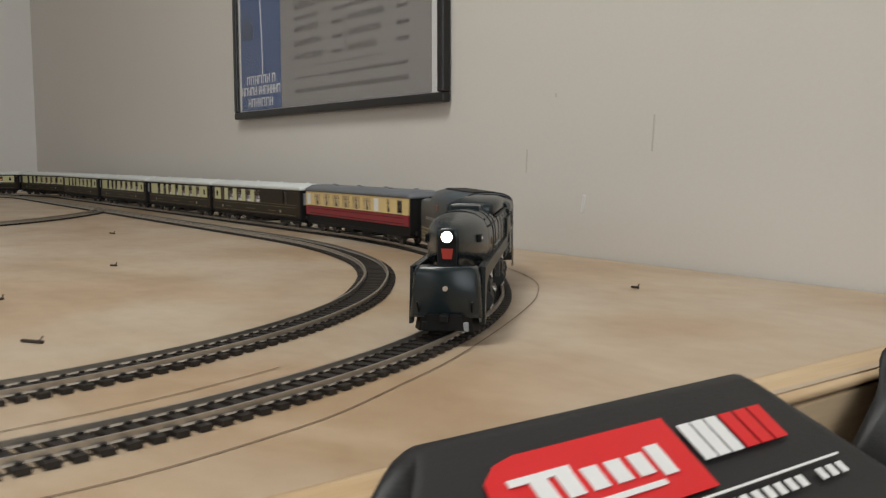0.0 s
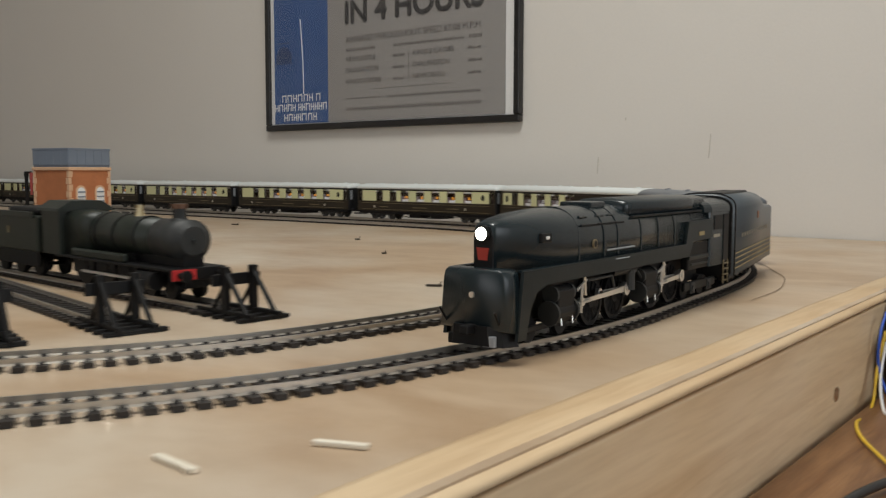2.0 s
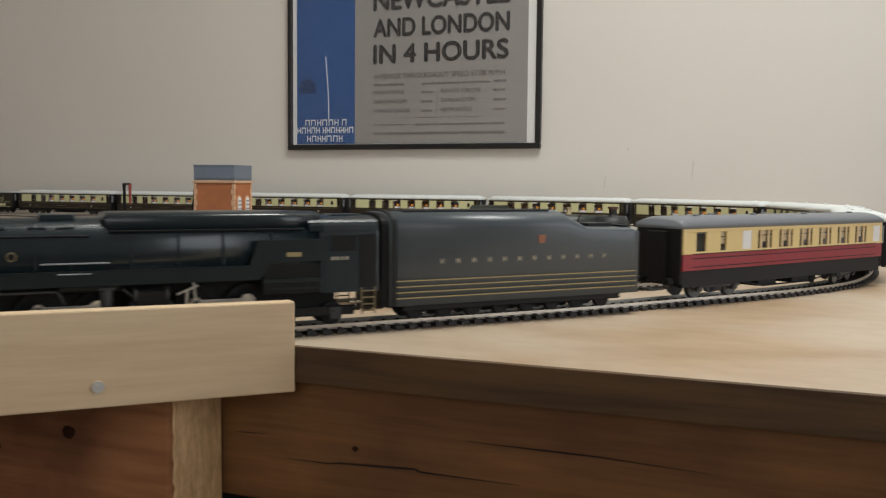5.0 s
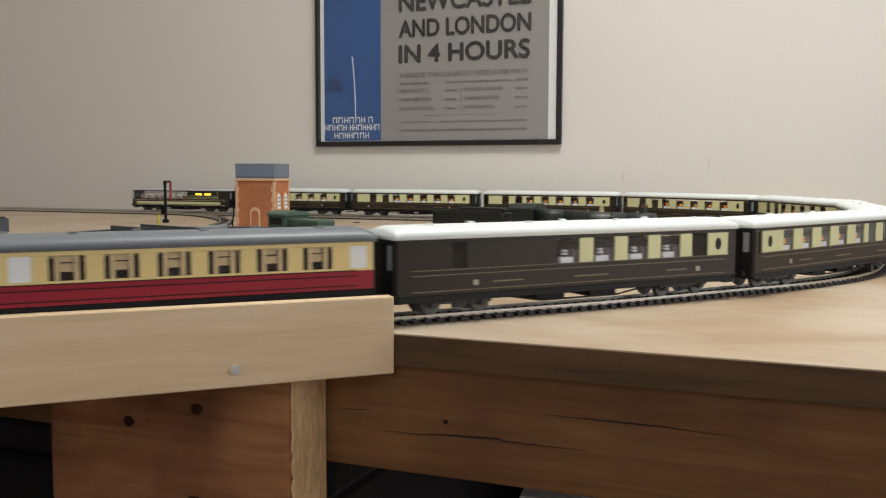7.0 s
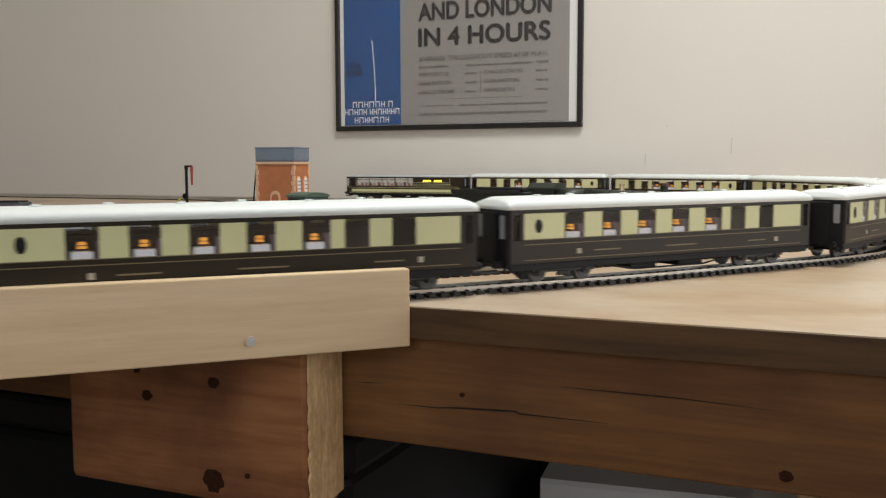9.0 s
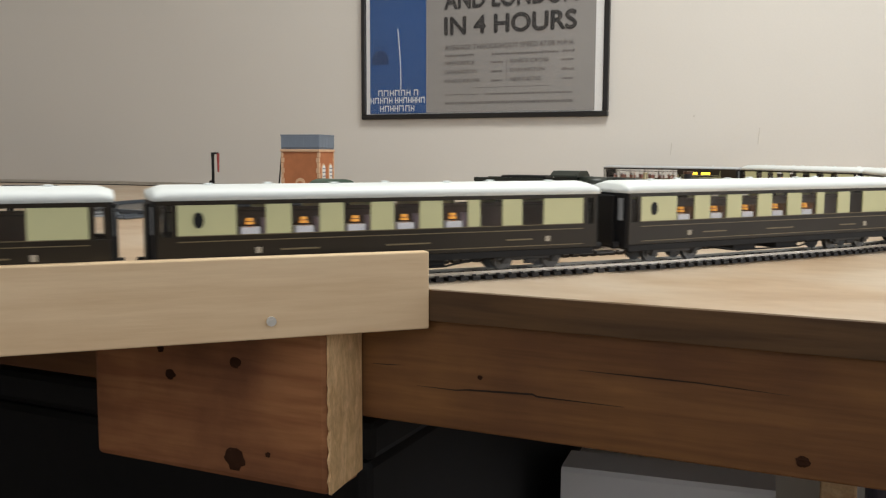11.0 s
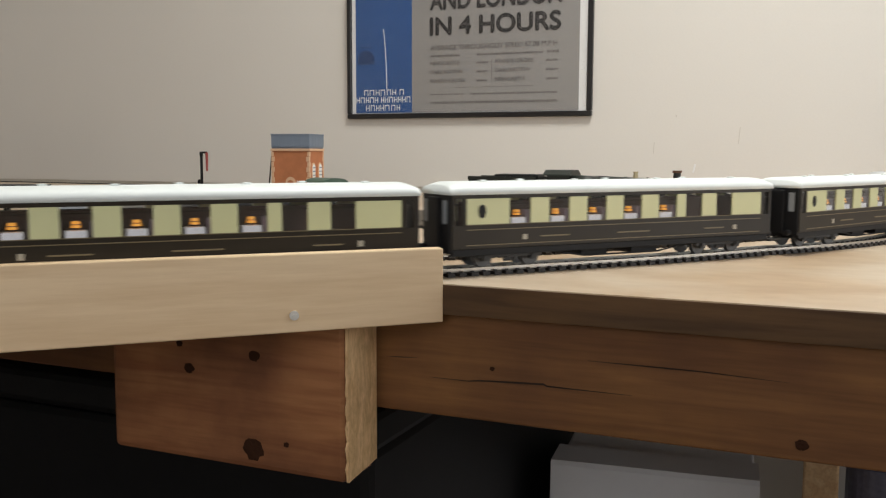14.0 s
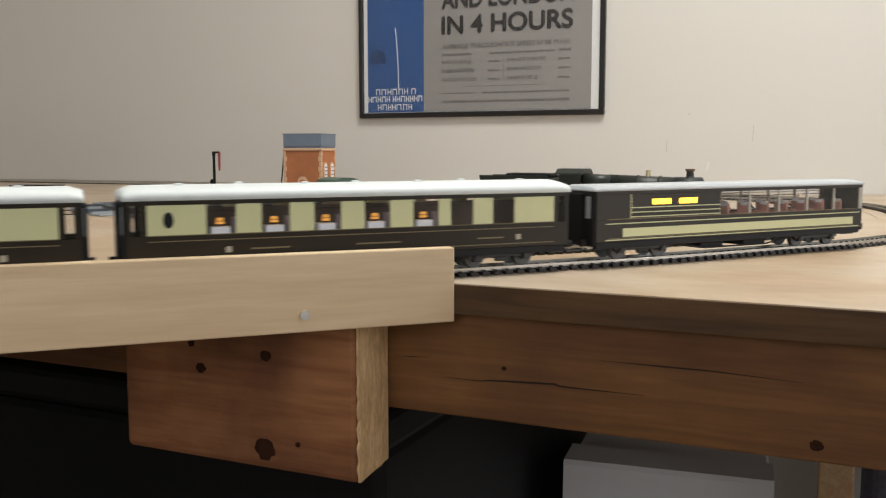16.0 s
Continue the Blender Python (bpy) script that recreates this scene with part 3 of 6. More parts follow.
# ---- building and small things round the turntable ----
tower = empty("water_tower", "orange brick card water tower with a blue-grey tank", "water tower", "", pose(0.167, -0.474, 0, 0, 0, 10))
W2, D2 = 0.0325, 0.0315
part("brick_base", box(fresh(), -W2, W2, -D2, D2, 0.0, 0.077, 0.0004), BRICK, tower, "orange printed brick base")
part("cornice", box(fresh(), -W2 - 0.0015, W2 + 0.0015, -D2 - 0.0015, D2 + 0.0015, 0.0765, 0.0805, 0.0006), QUOIN, tower, "pale stone cornice")
tank = part("tank", box(fresh(), -W2, W2, -D2, D2, 0.0805, 0.1035, 0.0006), TANK, tower, "blue-grey panelled tank")
for k in range(5):
    x = -W2 + (k + 0.5) * 2 * W2 / 5
    part("tank_panel", box(fresh(), x - 0.0066, x + 0.0066, -D2 - 0.0008, -D2, 0.083, 0.1012, 0.0004), TANK, tank)
    part("tank_panel", box(fresh(), W2, W2 + 0.0008, x * D2 / W2 - 0.0063, x * D2 / W2 + 0.0063, 0.083, 0.1012, 0.0004), TANK, tank)
part("tank_rim", box(fresh(), -W2 - 0.001, W2 + 0.001, -D2 - 0.001, D2 + 0.001, 0.1015, 0.104, 0.0004), TANK, tank)
for sx in (-1, 1):
    for k in range(9):
        w = 0.0052 if k % 2 else 0.0034
        part("quoin", box(fresh(), sx * W2 - (w if sx > 0 else 0.0006), sx * W2 + (0.0006 if sx > 0 else w), -D2 - 0.0007, -D2 + (0.0052 if k % 2 == 0 else 0.0034), 0.0015 + k * 0.0083, 0.0092 + k * 0.0083, 0.0003), QUOIN, tower)
for k in range(9):
    part("quoin", box(fresh(), W2 - 0.0034, W2 + 0.0006, D2 - (0.0052 if k % 2 else 0.0034), D2 + 0.0006, 0.0015 + k * 0.0083, 0.0092 + k * 0.0083, 0.0003), QUOIN, tower)


def arched(w, h, t, n=8):
    """An upright panel with a round head, facing -y."""
    pts = [(-w, 0), (w, 0)] + [(w * math.cos(math.pi * k / n), h - w + w * math.sin(math.pi * k / n)) for k in range(n + 1)]
    bm = fresh()
    a, b = [bm.verts.new((x, -t, z)) for x, z in pts], [bm.verts.new((x, 0.0, z)) for x, z in pts]
    bm.faces.new(a), bm.faces.new(b[::-1])
    for k in range(len(pts)):
        bm.faces.new((a[k], b[k], b[(k + 1) % len(pts)], a[(k + 1) % len(pts)]))
    bmesh.ops.recalc_face_normals(bm, faces=bm.faces)
    return bm


door = place(part("door", arched(0.0085, 0.034, 0.0009), QUOIN, tower, "pale arched door surround"), pose(0, -D2, 0.001))
place(part("door_leaf", arched(0.0058, 0.029, 0.0006), BRICK, door), pose(0, -0.0009, 0.0))
for y in (-0.0145, 0.0145):
    win = place(part("window", arched(0.0078, 0.028, 0.0009), QUOIN, tower, "pale arched window with white glazing bars"), pose(W2, y, 0.03, 0, 0, 90))
    place(part("pane", arched(0.0056, 0.023, 0.0005), WHITE, win), pose(0, -0.0009, 0.0025))
    for k in range(3):
        part("glazing_bar", box(fresh(), -0.0055, 0.0055, -0.0021, -0.0013, 0.007 + k * 0.006, 0.0085 + k * 0.006), TANK, win)
pipe = fresh()
rod(pipe, (-W2 - 0.009, -D2 + 0.004, 0.0), (-W2 - 0.001, -D2 + 0.004, 0.075), 0.0012, 8)
part("down_pipe", pipe, LOCO_BLACK, tower)

crane = empty("water_crane", "small rusty red water crane on a post", "water crane", "", pose(-0.080, -0.409, 0))
part("column", rod(rod(fresh(), (0, 0, 0.0), (0, 0, 0.07), 0.0026, 10), (0, 0, 0), (0, 0, 0.006), 0.006, 10), LOCO_BLACK, crane)
part("jib", rod(rod(fresh(), (0, 0, 0.0735), (0.011, 0.002, 0.0735), 0.0018, 8), (0, 0, 0.068), (0, 0, 0.075), 0.0033, 10), LOCO_BLACK, crane)
part("bag", rod(fresh(), (0.0105, 0.002, 0.0735), (0.0105, 0.002, 0.040), 0.0026, 8, 0.0017), CRANE_RED, crane, "rusty red hanging leather bag")
part("valve_wheel", rod(fresh(), (-0.006, 0, 0.02), (-0.004, 0, 0.02), 0.005, 12), LOCO_BLACK, crane)

# small diesel shunter on the turntable deck
sh = empty("diesel_shunter", "small green diesel shunter with yellow striped ends", "locomotive", "", pose(0.420, -0.776, 0.0050, 0, 0, -24) @ Matrix.Diagonal((1.12, 1.12, 1.12, 1)))
part("frame", box(fresh(), -0.046, 0.046, -0.0165, 0.0165, 0.006, 0.0125, 0.0008), LOCO_BLACK, sh)
part("bonnet", box(fresh(), -0.010, 0.043, -0.0115, 0.0115, 0.0125, 0.026, 0.002), SHUNT_GREEN, sh, "green bonnet")
cab = part("cab", box(fresh(), -0.042, -0.0105, -0.0165, 0.0165, 0.0125, 0.029, 0.001), SHUNT_GREEN, sh, "green cab")
bm = loft(fresh(), [[(x, 0.0175 * math.cos(a * math.pi / 8), 0.029 + 0.005 * math.sin(a * math.pi / 8)) for a in range(9)] for x in (-0.0445, -0.0085)])
part("cab_roof", bm, SHUNT_GREEN, cab)
for y in (-0.0168, 0.0168):
    part("cab_window", box(fresh(), -0.037, -0.016, y - 0.0003, y + 0.0003, 0.019, 0.0265, 0.0002), LOCO_BLACK, cab)
for x in (-0.0465, 0.0465):
    part("buffer_beam", box(fresh(), x - 0.0012, x + 0.0012, -0.0168, 0.0168, 0.005, 0.0155, 0.0005), LOCO_BLACK, sh)
    for k in range(7):
        y = -0.0145 + k * 0.0048
        part("stripe", box(fresh(), x - 0.0017, x + 0.0017, y - 0.0013, y + 0.0013, 0.0055, 0.015, 0.0002), YELLOW, sh)
for x in (-0.026, 0.026):
    for y in (-0.0082, 0.0082):
        part("wheel", rod(fresh(), (x, y - 0.0012, 0.0068), (x, y + 0.0012, 0.0068), 0.0068, 18), LOCO_BLACK, sh)

# grey footbridge pieces beside the turntable
bridge = empty("loading_ramp", "grey plastic ramp with yellow post beside the turntable", "ramp", "", pose(0.14, -0.62, 0, 0, 0, 35))
bm = loft(fresh(), [[(-0.06, y, 0.001), (0.05, y, 0.001), (0.05, y, 0.012), (-0.06, y, 0.003)] for y in (-0.014, 0.014)])
part("ramp_body", bm, STEEL_GREY, bridge)
part("ramp_post", rod(rod(fresh(), (-0.050, 0.013, 0.006), (-0.050, 0.013, 0.024), 0.0016, 8), (-0.050, 0.013, 0.024), (-0.050, 0.013, 0.0265), 0.0022, 8), YELLOW, bridge)
for x, y, a, c in ((-0.02, -0.86, 20, DARK_WELL), (0.06, -0.98, -10, STEEL_GREY)):
    w = empty("open_wagon", "grey open model wagon standing beside the turntable", "wagon", "parked wagons", pose(x, y, 0.0005, 0, 0, a))
    part("body", box(fresh(), -0.036, 0.036, -0.015, 0.015, 0.009, 0.028, 0.001), c, w)
    part("load", box(fresh(), -0.033, 0.033, -0.0125, 0.0125, 0.0275, 0.030, 0.001), LOCO_BLACK, w)
    for dx in (-0.02, 0.02):
        for dy in (-0.0085, 0.0085):
            part("wheel", rod(fresh(), (dx, dy - 0.001, 0.0065), (dx, dy + 0.001, 0.0065), 0.0062, 14), LOCO_BLACK, w)

# loose bits on the plywood
for x, y, a, n in ((1.0655, -0.951, -4, 0.018), (1.087, -0.913, 22, 0.016)):
    ob = place(part("wood_sliver", box(fresh(), -n / 2, n / 2, -0.0012, 0.0012, 0.0002, 0.0017, 0.0004), BALSA), pose(x, y, 0, 0, 0, a))
    tagged(ob, "pale splinter of wood lying on the plywood", "splinter", "loose splinters")
for x, y, a, n in ((0.229, -0.266, 10, 0.012), (0.886, -0.626, 30, 0.011), (0.854, -0.483, 35, 0.013), (0.901, -0.114, 5, 0.006), (0.787, -0.993, 20, 0.014), (0.772, -1.005, 28, 0.012), (0.56, -0.36, 40, 0.006), (0.70, -0.47, 80, 0.005)):
    bm = box(fresh(), -n / 2, n / 2, -0.0009, 0.0009, 0.0002, 0.0016, 0.0003)
    rod(bm, (n * 0.3, 0, 0.001), (n * 0.42, 0.0012, 0.0035), 0.0004, 5)
    tagged(place(part("track_clip", bm, DEBRIS), pose(x, y, 0, 0, 0, a)), "tiny dark scrap of plastic lying on the plywood", "scrap", "loose scraps")
ob = place(part("green_slip", box(fresh(), -0.014, 0.014, -0.008, 0.008, 0.0003, 0.0012), GREEN_CARD), pose(0.512, -1.039, 0, 0, 0, 40))
tagged(ob, "small bright green slip of card", "card")
ob = place(part("coupling_piece", box(box(fresh(), -0.012, 0.012, -0.006, 0.006, 0.0005, 0.009, 0.001), 0.006, 0.014, -0.002, 0.002, 0.006, 0.014, 0.0006), LOCO_BLACK), pose(0.604, -1.060, 0, 0, 0, 48))
tagged(ob, "small dark brass-and-black model part on the plywood", "model part")

# ---- poster on the wall ----
PW, PH, PZ = 0.54, 0.78, 0.1465
poster = empty("framed_poster", "framed railway poster in blue and grey behind glass", "poster", "", pose(0, 0, PZ))
FR = 0.0105
for name, x0, x1, z0, z1 in (("frame_rail", 0, PW, 0, FR), ("frame_rail", 0, PW, PH - FR, PH), ("frame_stile", 0, FR, FR, PH - FR), ("frame_stile", PW - FR, PW, FR, PH - FR)):
    part(name, box(fresh(), x0, x1, -0.0125, -0.001, z0, z1, 0.002), BLACK_FRAME, poster, "thin glossy black moulding")
sheet = part("sheet", box(fresh(), FR, PW - FR, -0.0065, -0.004, FR, PH - FR), WHITE, poster, "white paper margin")
part("blue_band", box(fresh(), 0.020, 0.1535, -0.0075, -0.0066, 0.012, PH - 0.02), POSTER_BLUE, sheet, "blue printed band")
part("grey_field", box(fresh(), 0.1535, 0.513, -0.0075, -0.0066, 0.012, PH - 0.02), POSTER_GREY, sheet, "grey printed field")
glass = part("glass", box(fresh(), FR - 0.002, PW - FR + 0.002, -0.0100, -0.0094, FR - 0.002, PH - FR + 0.002), POSTER_GLASS, poster)
glass.visible_shadow = False


def lettering(body, x0, x1, z, h, material):
    """A line of bold letters fitted between x0 and x1, with capital height h."""
    me = text_mesh(body, 1.0, 0.02)
    co = np.array([v.co for v in me.vertices])
    lo, hi = co.min(0), co.max(0)
    for v in me.vertices:
        v.co = (x0 + (v.co.x - lo[0]) / (hi[0] - lo[0]) * (x1 - x0), -0.0080 - 0.0003 * (v.co.z > 0), z + (v.co.y - lo[1]) / (hi[1] - lo[1]) * h)
    me.materials.append(material)
    ob = new("lettering", me)
    ob.parent = sheet
    return ob


def bold(body, x0, x1, z, h, w):
    """Heavy capitals: the same line laid down with small shifts."""
    for k, (dx, dz) in enumerate(((-w, 0), (w, 0), (0, w), (0, -w))):
        lettering(body, x0 + dx, x1 + dx, z + dz, h, POSTER_INK).location.y = -0.0001 * k


bold("NEWCASTLE", 0.196, 0.476, 0.2730, 0.036, 0.0016)
bold("AND LONDON", 0.196, 0.476, 0.2210, 0.034, 0.0016)
bold("IN 4 HOURS", 0.196, 0.474, 0.1695, 0.035, 0.0018)
lettering("AVERAGE THROUGHOUT SPEED 67.08 M.P.H.", 0.196, 0.472, 0.1385, 0.0100, POSTER_SOFT)


def bars(x0, x1, z, h, n, material, y=-0.0078):
    """A line of print too small to read: a row of small plain bars."""
    bm = fresh()
    x = x0
    while x < x1 - 0.002:
        w = random.uniform(0.35, 1.0) * (x1 - x0) / n
        hh = h * random.uniform(0.75, 1.0)
        box(bm, x, min(x1, x + w * 0.60), y, y + 0.0004, z, z + hh)
        x += w
    return part("print_line", bm, material, sheet)


bars(0.196, 0.265, 0.1245, 0.0055, 12, POSTER_SOFT)
bars(0.30, 0.44, 0.1245, 0.0048, 30, POSTER_SOFT)
bars(0.448, 0.472, 0.1245, 0.0060, 5, POSTER_SOFT)
for k, z in enumerate((0.1085, 0.0905, 0.0725)):
    for x0, x1, n in ((0.298, 0.324, 5), (0.446, 0.472, 5)):
        bars(x0, x1, z, 0.0050, n + 3, POSTER_SOFT)
    lettering(("NEWCASTLE", "DARLINGTON", "KING'S CROSS")[k], 0.196, 0.262 + 0.006 * k, z, 0.0075, POSTER_SOFT)
    lettering(("KING'S CROSS", "DARLINGTON", "NEWCASTLE")[k], 0.340, 0.42 - 0.008 * k, z, 0.0075, POSTER_SOFT)
bars(0.196, 0.275, 0.047, 0.003, 9, POSTER_SOFT)
bars(0.285, 0.47, 0.046, 0.0045, 40, POSTER_SOFT)
bars(0.196, 0.472, 0.0285, 0.0062, 62, POSTER_SOFT)
part("print_rule", box(box(fresh(), 0.331, 0.3318, -0.0078, -0.0074, 0.070, 0.115), 0.25, 0.42, -0.0078, -0.0074, 0.0612, 0.0620), POSTER_SOFT, sheet)


def logo_letters(widths, x0, x1, z, h):
    """The railway company's name as plain upright shapes."""
    bm = fresh()
    k = (x1 - x0) / sum(widths)
    x = x0
    for w in widths:
        if w > 0.5:
            box(bm, x, x + 0.0016, -0.0080, -0.0074, z, z + h)
            box(bm, x + k * w * 0.62, x + k * w * 0.62 + 0.0016, -0.0080, -0.0074, z, z + h)
            box(bm, x, x + k * w * 0.62, -0.0080, -0.0074, z + h * (0.4 if w < 1 else 0.82), z + h * (0.56 if w < 1 else 1.0))
        x += k * w
    return part("name_mark", bm, WHITE, sheet)


logo_letters([1, 1.1, .9, 1.1, 1, .9, .4, 1], 0.040, 0.138, 0.049, 0.0125)
logo_letters([.9, 1.1, .9, 1, .9, .4, .8, .9, 1, .9, .8, .9, 1], 0.021, 0.1525, 0.0335, 0.0125)
logo_letters([.9, 1, .8, .8, 1.2, 1, .8], 0.044, 0.128, 0.0165, 0.0125)
bm = fresh()
for k in range(12):
    a, b = (0.094 - 0.011 * (k / 12) ** 1.6, 0.062 + 0.0105 * k), (0.094 - 0.011 * ((k + 1) / 12) ** 1.6, 0.062 + 0.0105 * (k + 1))
    rod(bm, (0.083 + (a[0] - 0.083) * 1.0 - 0.0 + 0.004 * k / 12, -0.0078, a[1]), (b[0] + 0.004 * (k + 1) / 12, -0.0078, b[1]), 0.0009, 5)
part("white_stroke", bm, WHITE, sheet, "thin curved white stroke")
part("figure_shade", place(part("wave", arched(0.020, 0.03, 0.0006), POSTER_DEEP, sheet), pose(0.045, -0.0073, 0.115)) and box(fresh(), 0.03, 0.06, -0.0077, -0.0073, 0.150, 0.152), POSTER_DEEP, sheet)

# ---- desk and train controllers beside the table ----
DZ = -0.058
desk = empty("desk", "brown wood-veneer desk pushed against the railway table", "desk")
part("desk_top", box(fresh(), 1.131, 1.75, -0.86, -0.01, DZ - 0.02, DZ, 0.002), DESK_WOOD, desk)
for x, y in ((1.19, -0.82), (1.71, -0.82), (1.19, -0.05), (1.71, -0.05)):
    part("leg", box(fresh(), x - 0.025, x + 0.025, y - 0.025, y + 0.025, FLOOR, DZ - 0.02, 0.002), DESK_WOOD, desk)


def controller(x, y, ang, labels):
    """A wedge-shaped black train controller; local x runs from its high back to its low front, y along its width."""
    c = empty("train_controller", "black wedge-shaped plastic train controller with red label", "controller", "train controllers", pose(x, y, DZ, 0, 0, ang))
    prof = [(0.003, 0.0), (0.0, 0.030), (-0.002, 0.0540), (-0.0035, 0.0580), (-0.0085, 0.0650), (-0.0095, 0.0680), (-0.0085, 0.0705), (-0.0050, 0.0718), (-0.0015, 0.0705),
            (0.037, 0.0455), (0.042, 0.0430), (0.071, 0.0337), (0.077, 0.0320), (0.124, 0.0190), (0.132, 0.0160), (0.138, 0.0110), (0.140, 0.0080), (0.140, 0.0)]

    def half(t, z):
        """Half its width at a height; the sides lean in above the middle and a little towards the foot."""
        foot, lean = (0.129, 0.056) if t < 0 else (0.101, 0.034)
        return foot - lean * max(0.0, z - 0.032) / 0.0415 - 0.006 * max(0.0, 0.032 - z) / 0.032

    secs = []
    for t, k in ((-1.0, 0.90), (-0.992, 0.935), (-0.972, 0.970), (-0.940, 0.992), (-0.900, 1.0), (0.900, 1.0), (0.940, 0.992), (0.972, 0.970), (0.992, 0.935), (1.0, 0.90)):
        secs.append([(0.072 + (px - 0.072) * k, t * half(t, pz), pz * (k if pz > 0 else 1)) for px, pz in prof])
    bm = loft(fresh(), secs)
    part("case", bm, CTRL, c, "black textured plastic case", True)
    if labels:
        tilt = math.degrees(math.atan2(0.0295, 0.045))
        top = pose(-0.005, 0.0, 0.0735, 0, tilt - 0.4, 0) @ pose(0.0085, 0.004, 0) @ Matrix.Diagonal((0.88, 1.28, 1, 1))

        def flat(name, outline, z, material, parent):
            return place(part(name, slab(fresh(), outline, z, z + 0.0004), material, parent), top)

        def rounded(x0, x1, y0, y1, r, n=5):
            pts = []
            for cx, cy, a in ((x1 - r, y1 - r, 0), (x0 + r, y1 - r, 90), (x0 + r, y0 + r, 180), (x1 - r, y0 + r, 270)):
                pts += [(cx + r * math.cos(radians(a + 90 * k / n)), cy + r * math.sin(radians(a + 90 * k / n))) for k in range(n + 1)]
            return pts

        badge = [(0.034, 0.006), (0.004, 0.006), (0.004, -0.040), (0.006, -0.046), (0.011, -0.0505), (0.019, -0.052), (0.027, -0.050), (0.032, -0.045), (0.034, -0.038)]
        flat("red_badge", badge, 0.0, LABEL_RED, c)

        def bars_on(name, rects, material):
            """Plain printed bars on the sloping label; x down the slope, y along the case."""
            for x0, x1, y0, y1 in rects:
                place(part(name, box(fresh(), x0, x1, y0, y1, 0.0006, 0.0010), material, c), top)

        bars_on("badge_bar", [(0.0125, 0.0150, -0.046, -0.029)] + [(0.0150, 0.0235, y, y + 0.0048) for y in (-0.0410, -0.0340, -0.0270, -0.0200, -0.0130)] + [(0.0135, 0.0255, -0.0065, -0.0020), (0.0265, 0.0285, -0.043, -0.0075)], LABEL_WHITE)
        bars_on("white_bar", [(0.0090, 0.0245, y, y + 0.0042) for y in (0.0080, 0.0130, 0.0180)], LABEL_WHITE)
        bars_on("red_bar", [(0.0090, 0.0245, y, y + 0.0048) for y in (0.0235, 0.0292, 0.0349)], LABEL_RED)
        bars_on("label_line", [(0.0365, 0.0374, -0.034, 0.050)], LABEL_WHITE)
        bars_on("small_print_bar", [(0.0400, 0.0445, -0.030 + k * 0.0042, -0.0275 + k * 0.0042) for k in range(19) if k not in (5, 15)], LABEL_WHITE)
        part("power_button", place(part("power_led", rod(fresh(), (0, 0, -0.002), (0, 0, 0.003), 0.003, 12), LABEL_RED, c), pose(0.066, -0.040, 0.0345)) and rod(fresh(), (0.100, 0.02, 0.022), (0.104, 0.02, 0.040), 0.012, 24), CTRL, c)
    return c


controller(1.1315, -0.376, 0, True)
controller(1.136, -0.143, 0, False)


def cable(points, color, r=0.0009):
    cu = bpy.data.curves.new("cable", "CURVE")
    cu.dimensions, cu.bevel_depth, cu.bevel_resolution = "3D", r, 2
    sp = cu.splines.new("BEZIER")
    sp.bezier_points.add(len(points) - 1)
    for b, p in zip(sp.bezier_points, points):
        b.co, b.handle_left_type, b.handle_right_type = p, "AUTO", "AUTO"
    cu.materials.append(CABLE[color])
    return tagged(new("cable", cu), color + " wire hanging behind the controller", "cable", "controller wires")


cable([(1.1320, -0.498, -0.020), (1.1320, -0.514, -0.038), (1.1340, -0.530, DZ + 0.002), (1.140, -0.590, DZ + 0.002), (1.172, -0.655, DZ + 0.002)], "yellow")
cable([(1.1330, -0.500, -0.026), (1.1345, -0.517, -0.043), (1.1400, -0.535, DZ + 0.002), (1.150, -0.560, DZ + 0.002), (1.190, -0.600, DZ + 0.002)], "white")
cable([(1.1320, -0.498, -0.008), (1.1320, -0.511, -0.020), (1.1330, -0.515, -0.040), (1.142, -0.524, DZ + 0.002)], "blue")
cable([(1.20, -0.54, DZ + 0.002), (1.19, -0.62, DZ + 0.002), (1.165, -0.72, DZ + 0.002), (1.15, -0.868, -0.09), (1.16, -0.88, -0.3)], "black", 0.002)
ob = place(part("instruction_card", box(fresh(), 0, 0.06, 0, 0.045, 0.0005, 0.0012), PAPER), pose(1.22, -0.60, DZ, 0, 0, 20))
tagged(ob, "small printed white card lying on the desk", "card")

# ---- things stored under the table ----
crate = empty("paper_stack", "stack of white paper leaning in a storage box under the table", "paper", "", pose(0.755, -0.45, -0.70, 0, 0, 6))
part("paper_block", box(fresh(), -0.13, 0.14, -0.10, 0.10, 0.0, 0.335, 0.004), PAPER, crate)
part("loose_sheet", loft(fresh(), [[(x * (1 - 0.10 * (z < 0.2) + 0.0), y, z) for x in (-0.132, -0.05, 0.04, 0.143)] + [(x, y + 0.0015, z) for x in (0.143, 0.04, -0.05, -0.132)]
                                   for y, z in ((-0.04, 0.3515), (-0.108, 0.3510), (-0.112, 0.345), (-0.120, 0.18), (-0.135, 0.03))]), PAPER, crate, "curling white top sheet")
shelf = empty("storage_shelf", "low wooden shelf under the railway table", "shelf", "", pose(0.75, -0.40, FLOOR))
part("shelf_board", box(fresh(), -0.5, 0.45, -0.2, 0.2, 0.14, 0.16, 0.002), PINE_X, shelf)
for x in (-0.46, 0.235):
    part("upright", box(fresh(), x - 0.02, x + 0.02, -0.05, 0.0, 0.0, 0.14, 0.002), PINE_Y, shelf)
can = empty("spray_can", "dark blue can standing on the shelf under the table", "can", "", pose(1.045, -0.50, FLOOR + 0.16))
part("can_body", rod(fresh(), (0, 0, 0), (0, 0, 0.42), 0.034, 28), mat("can_navy", (0.03, 0.035, 0.075), 0.35), can)
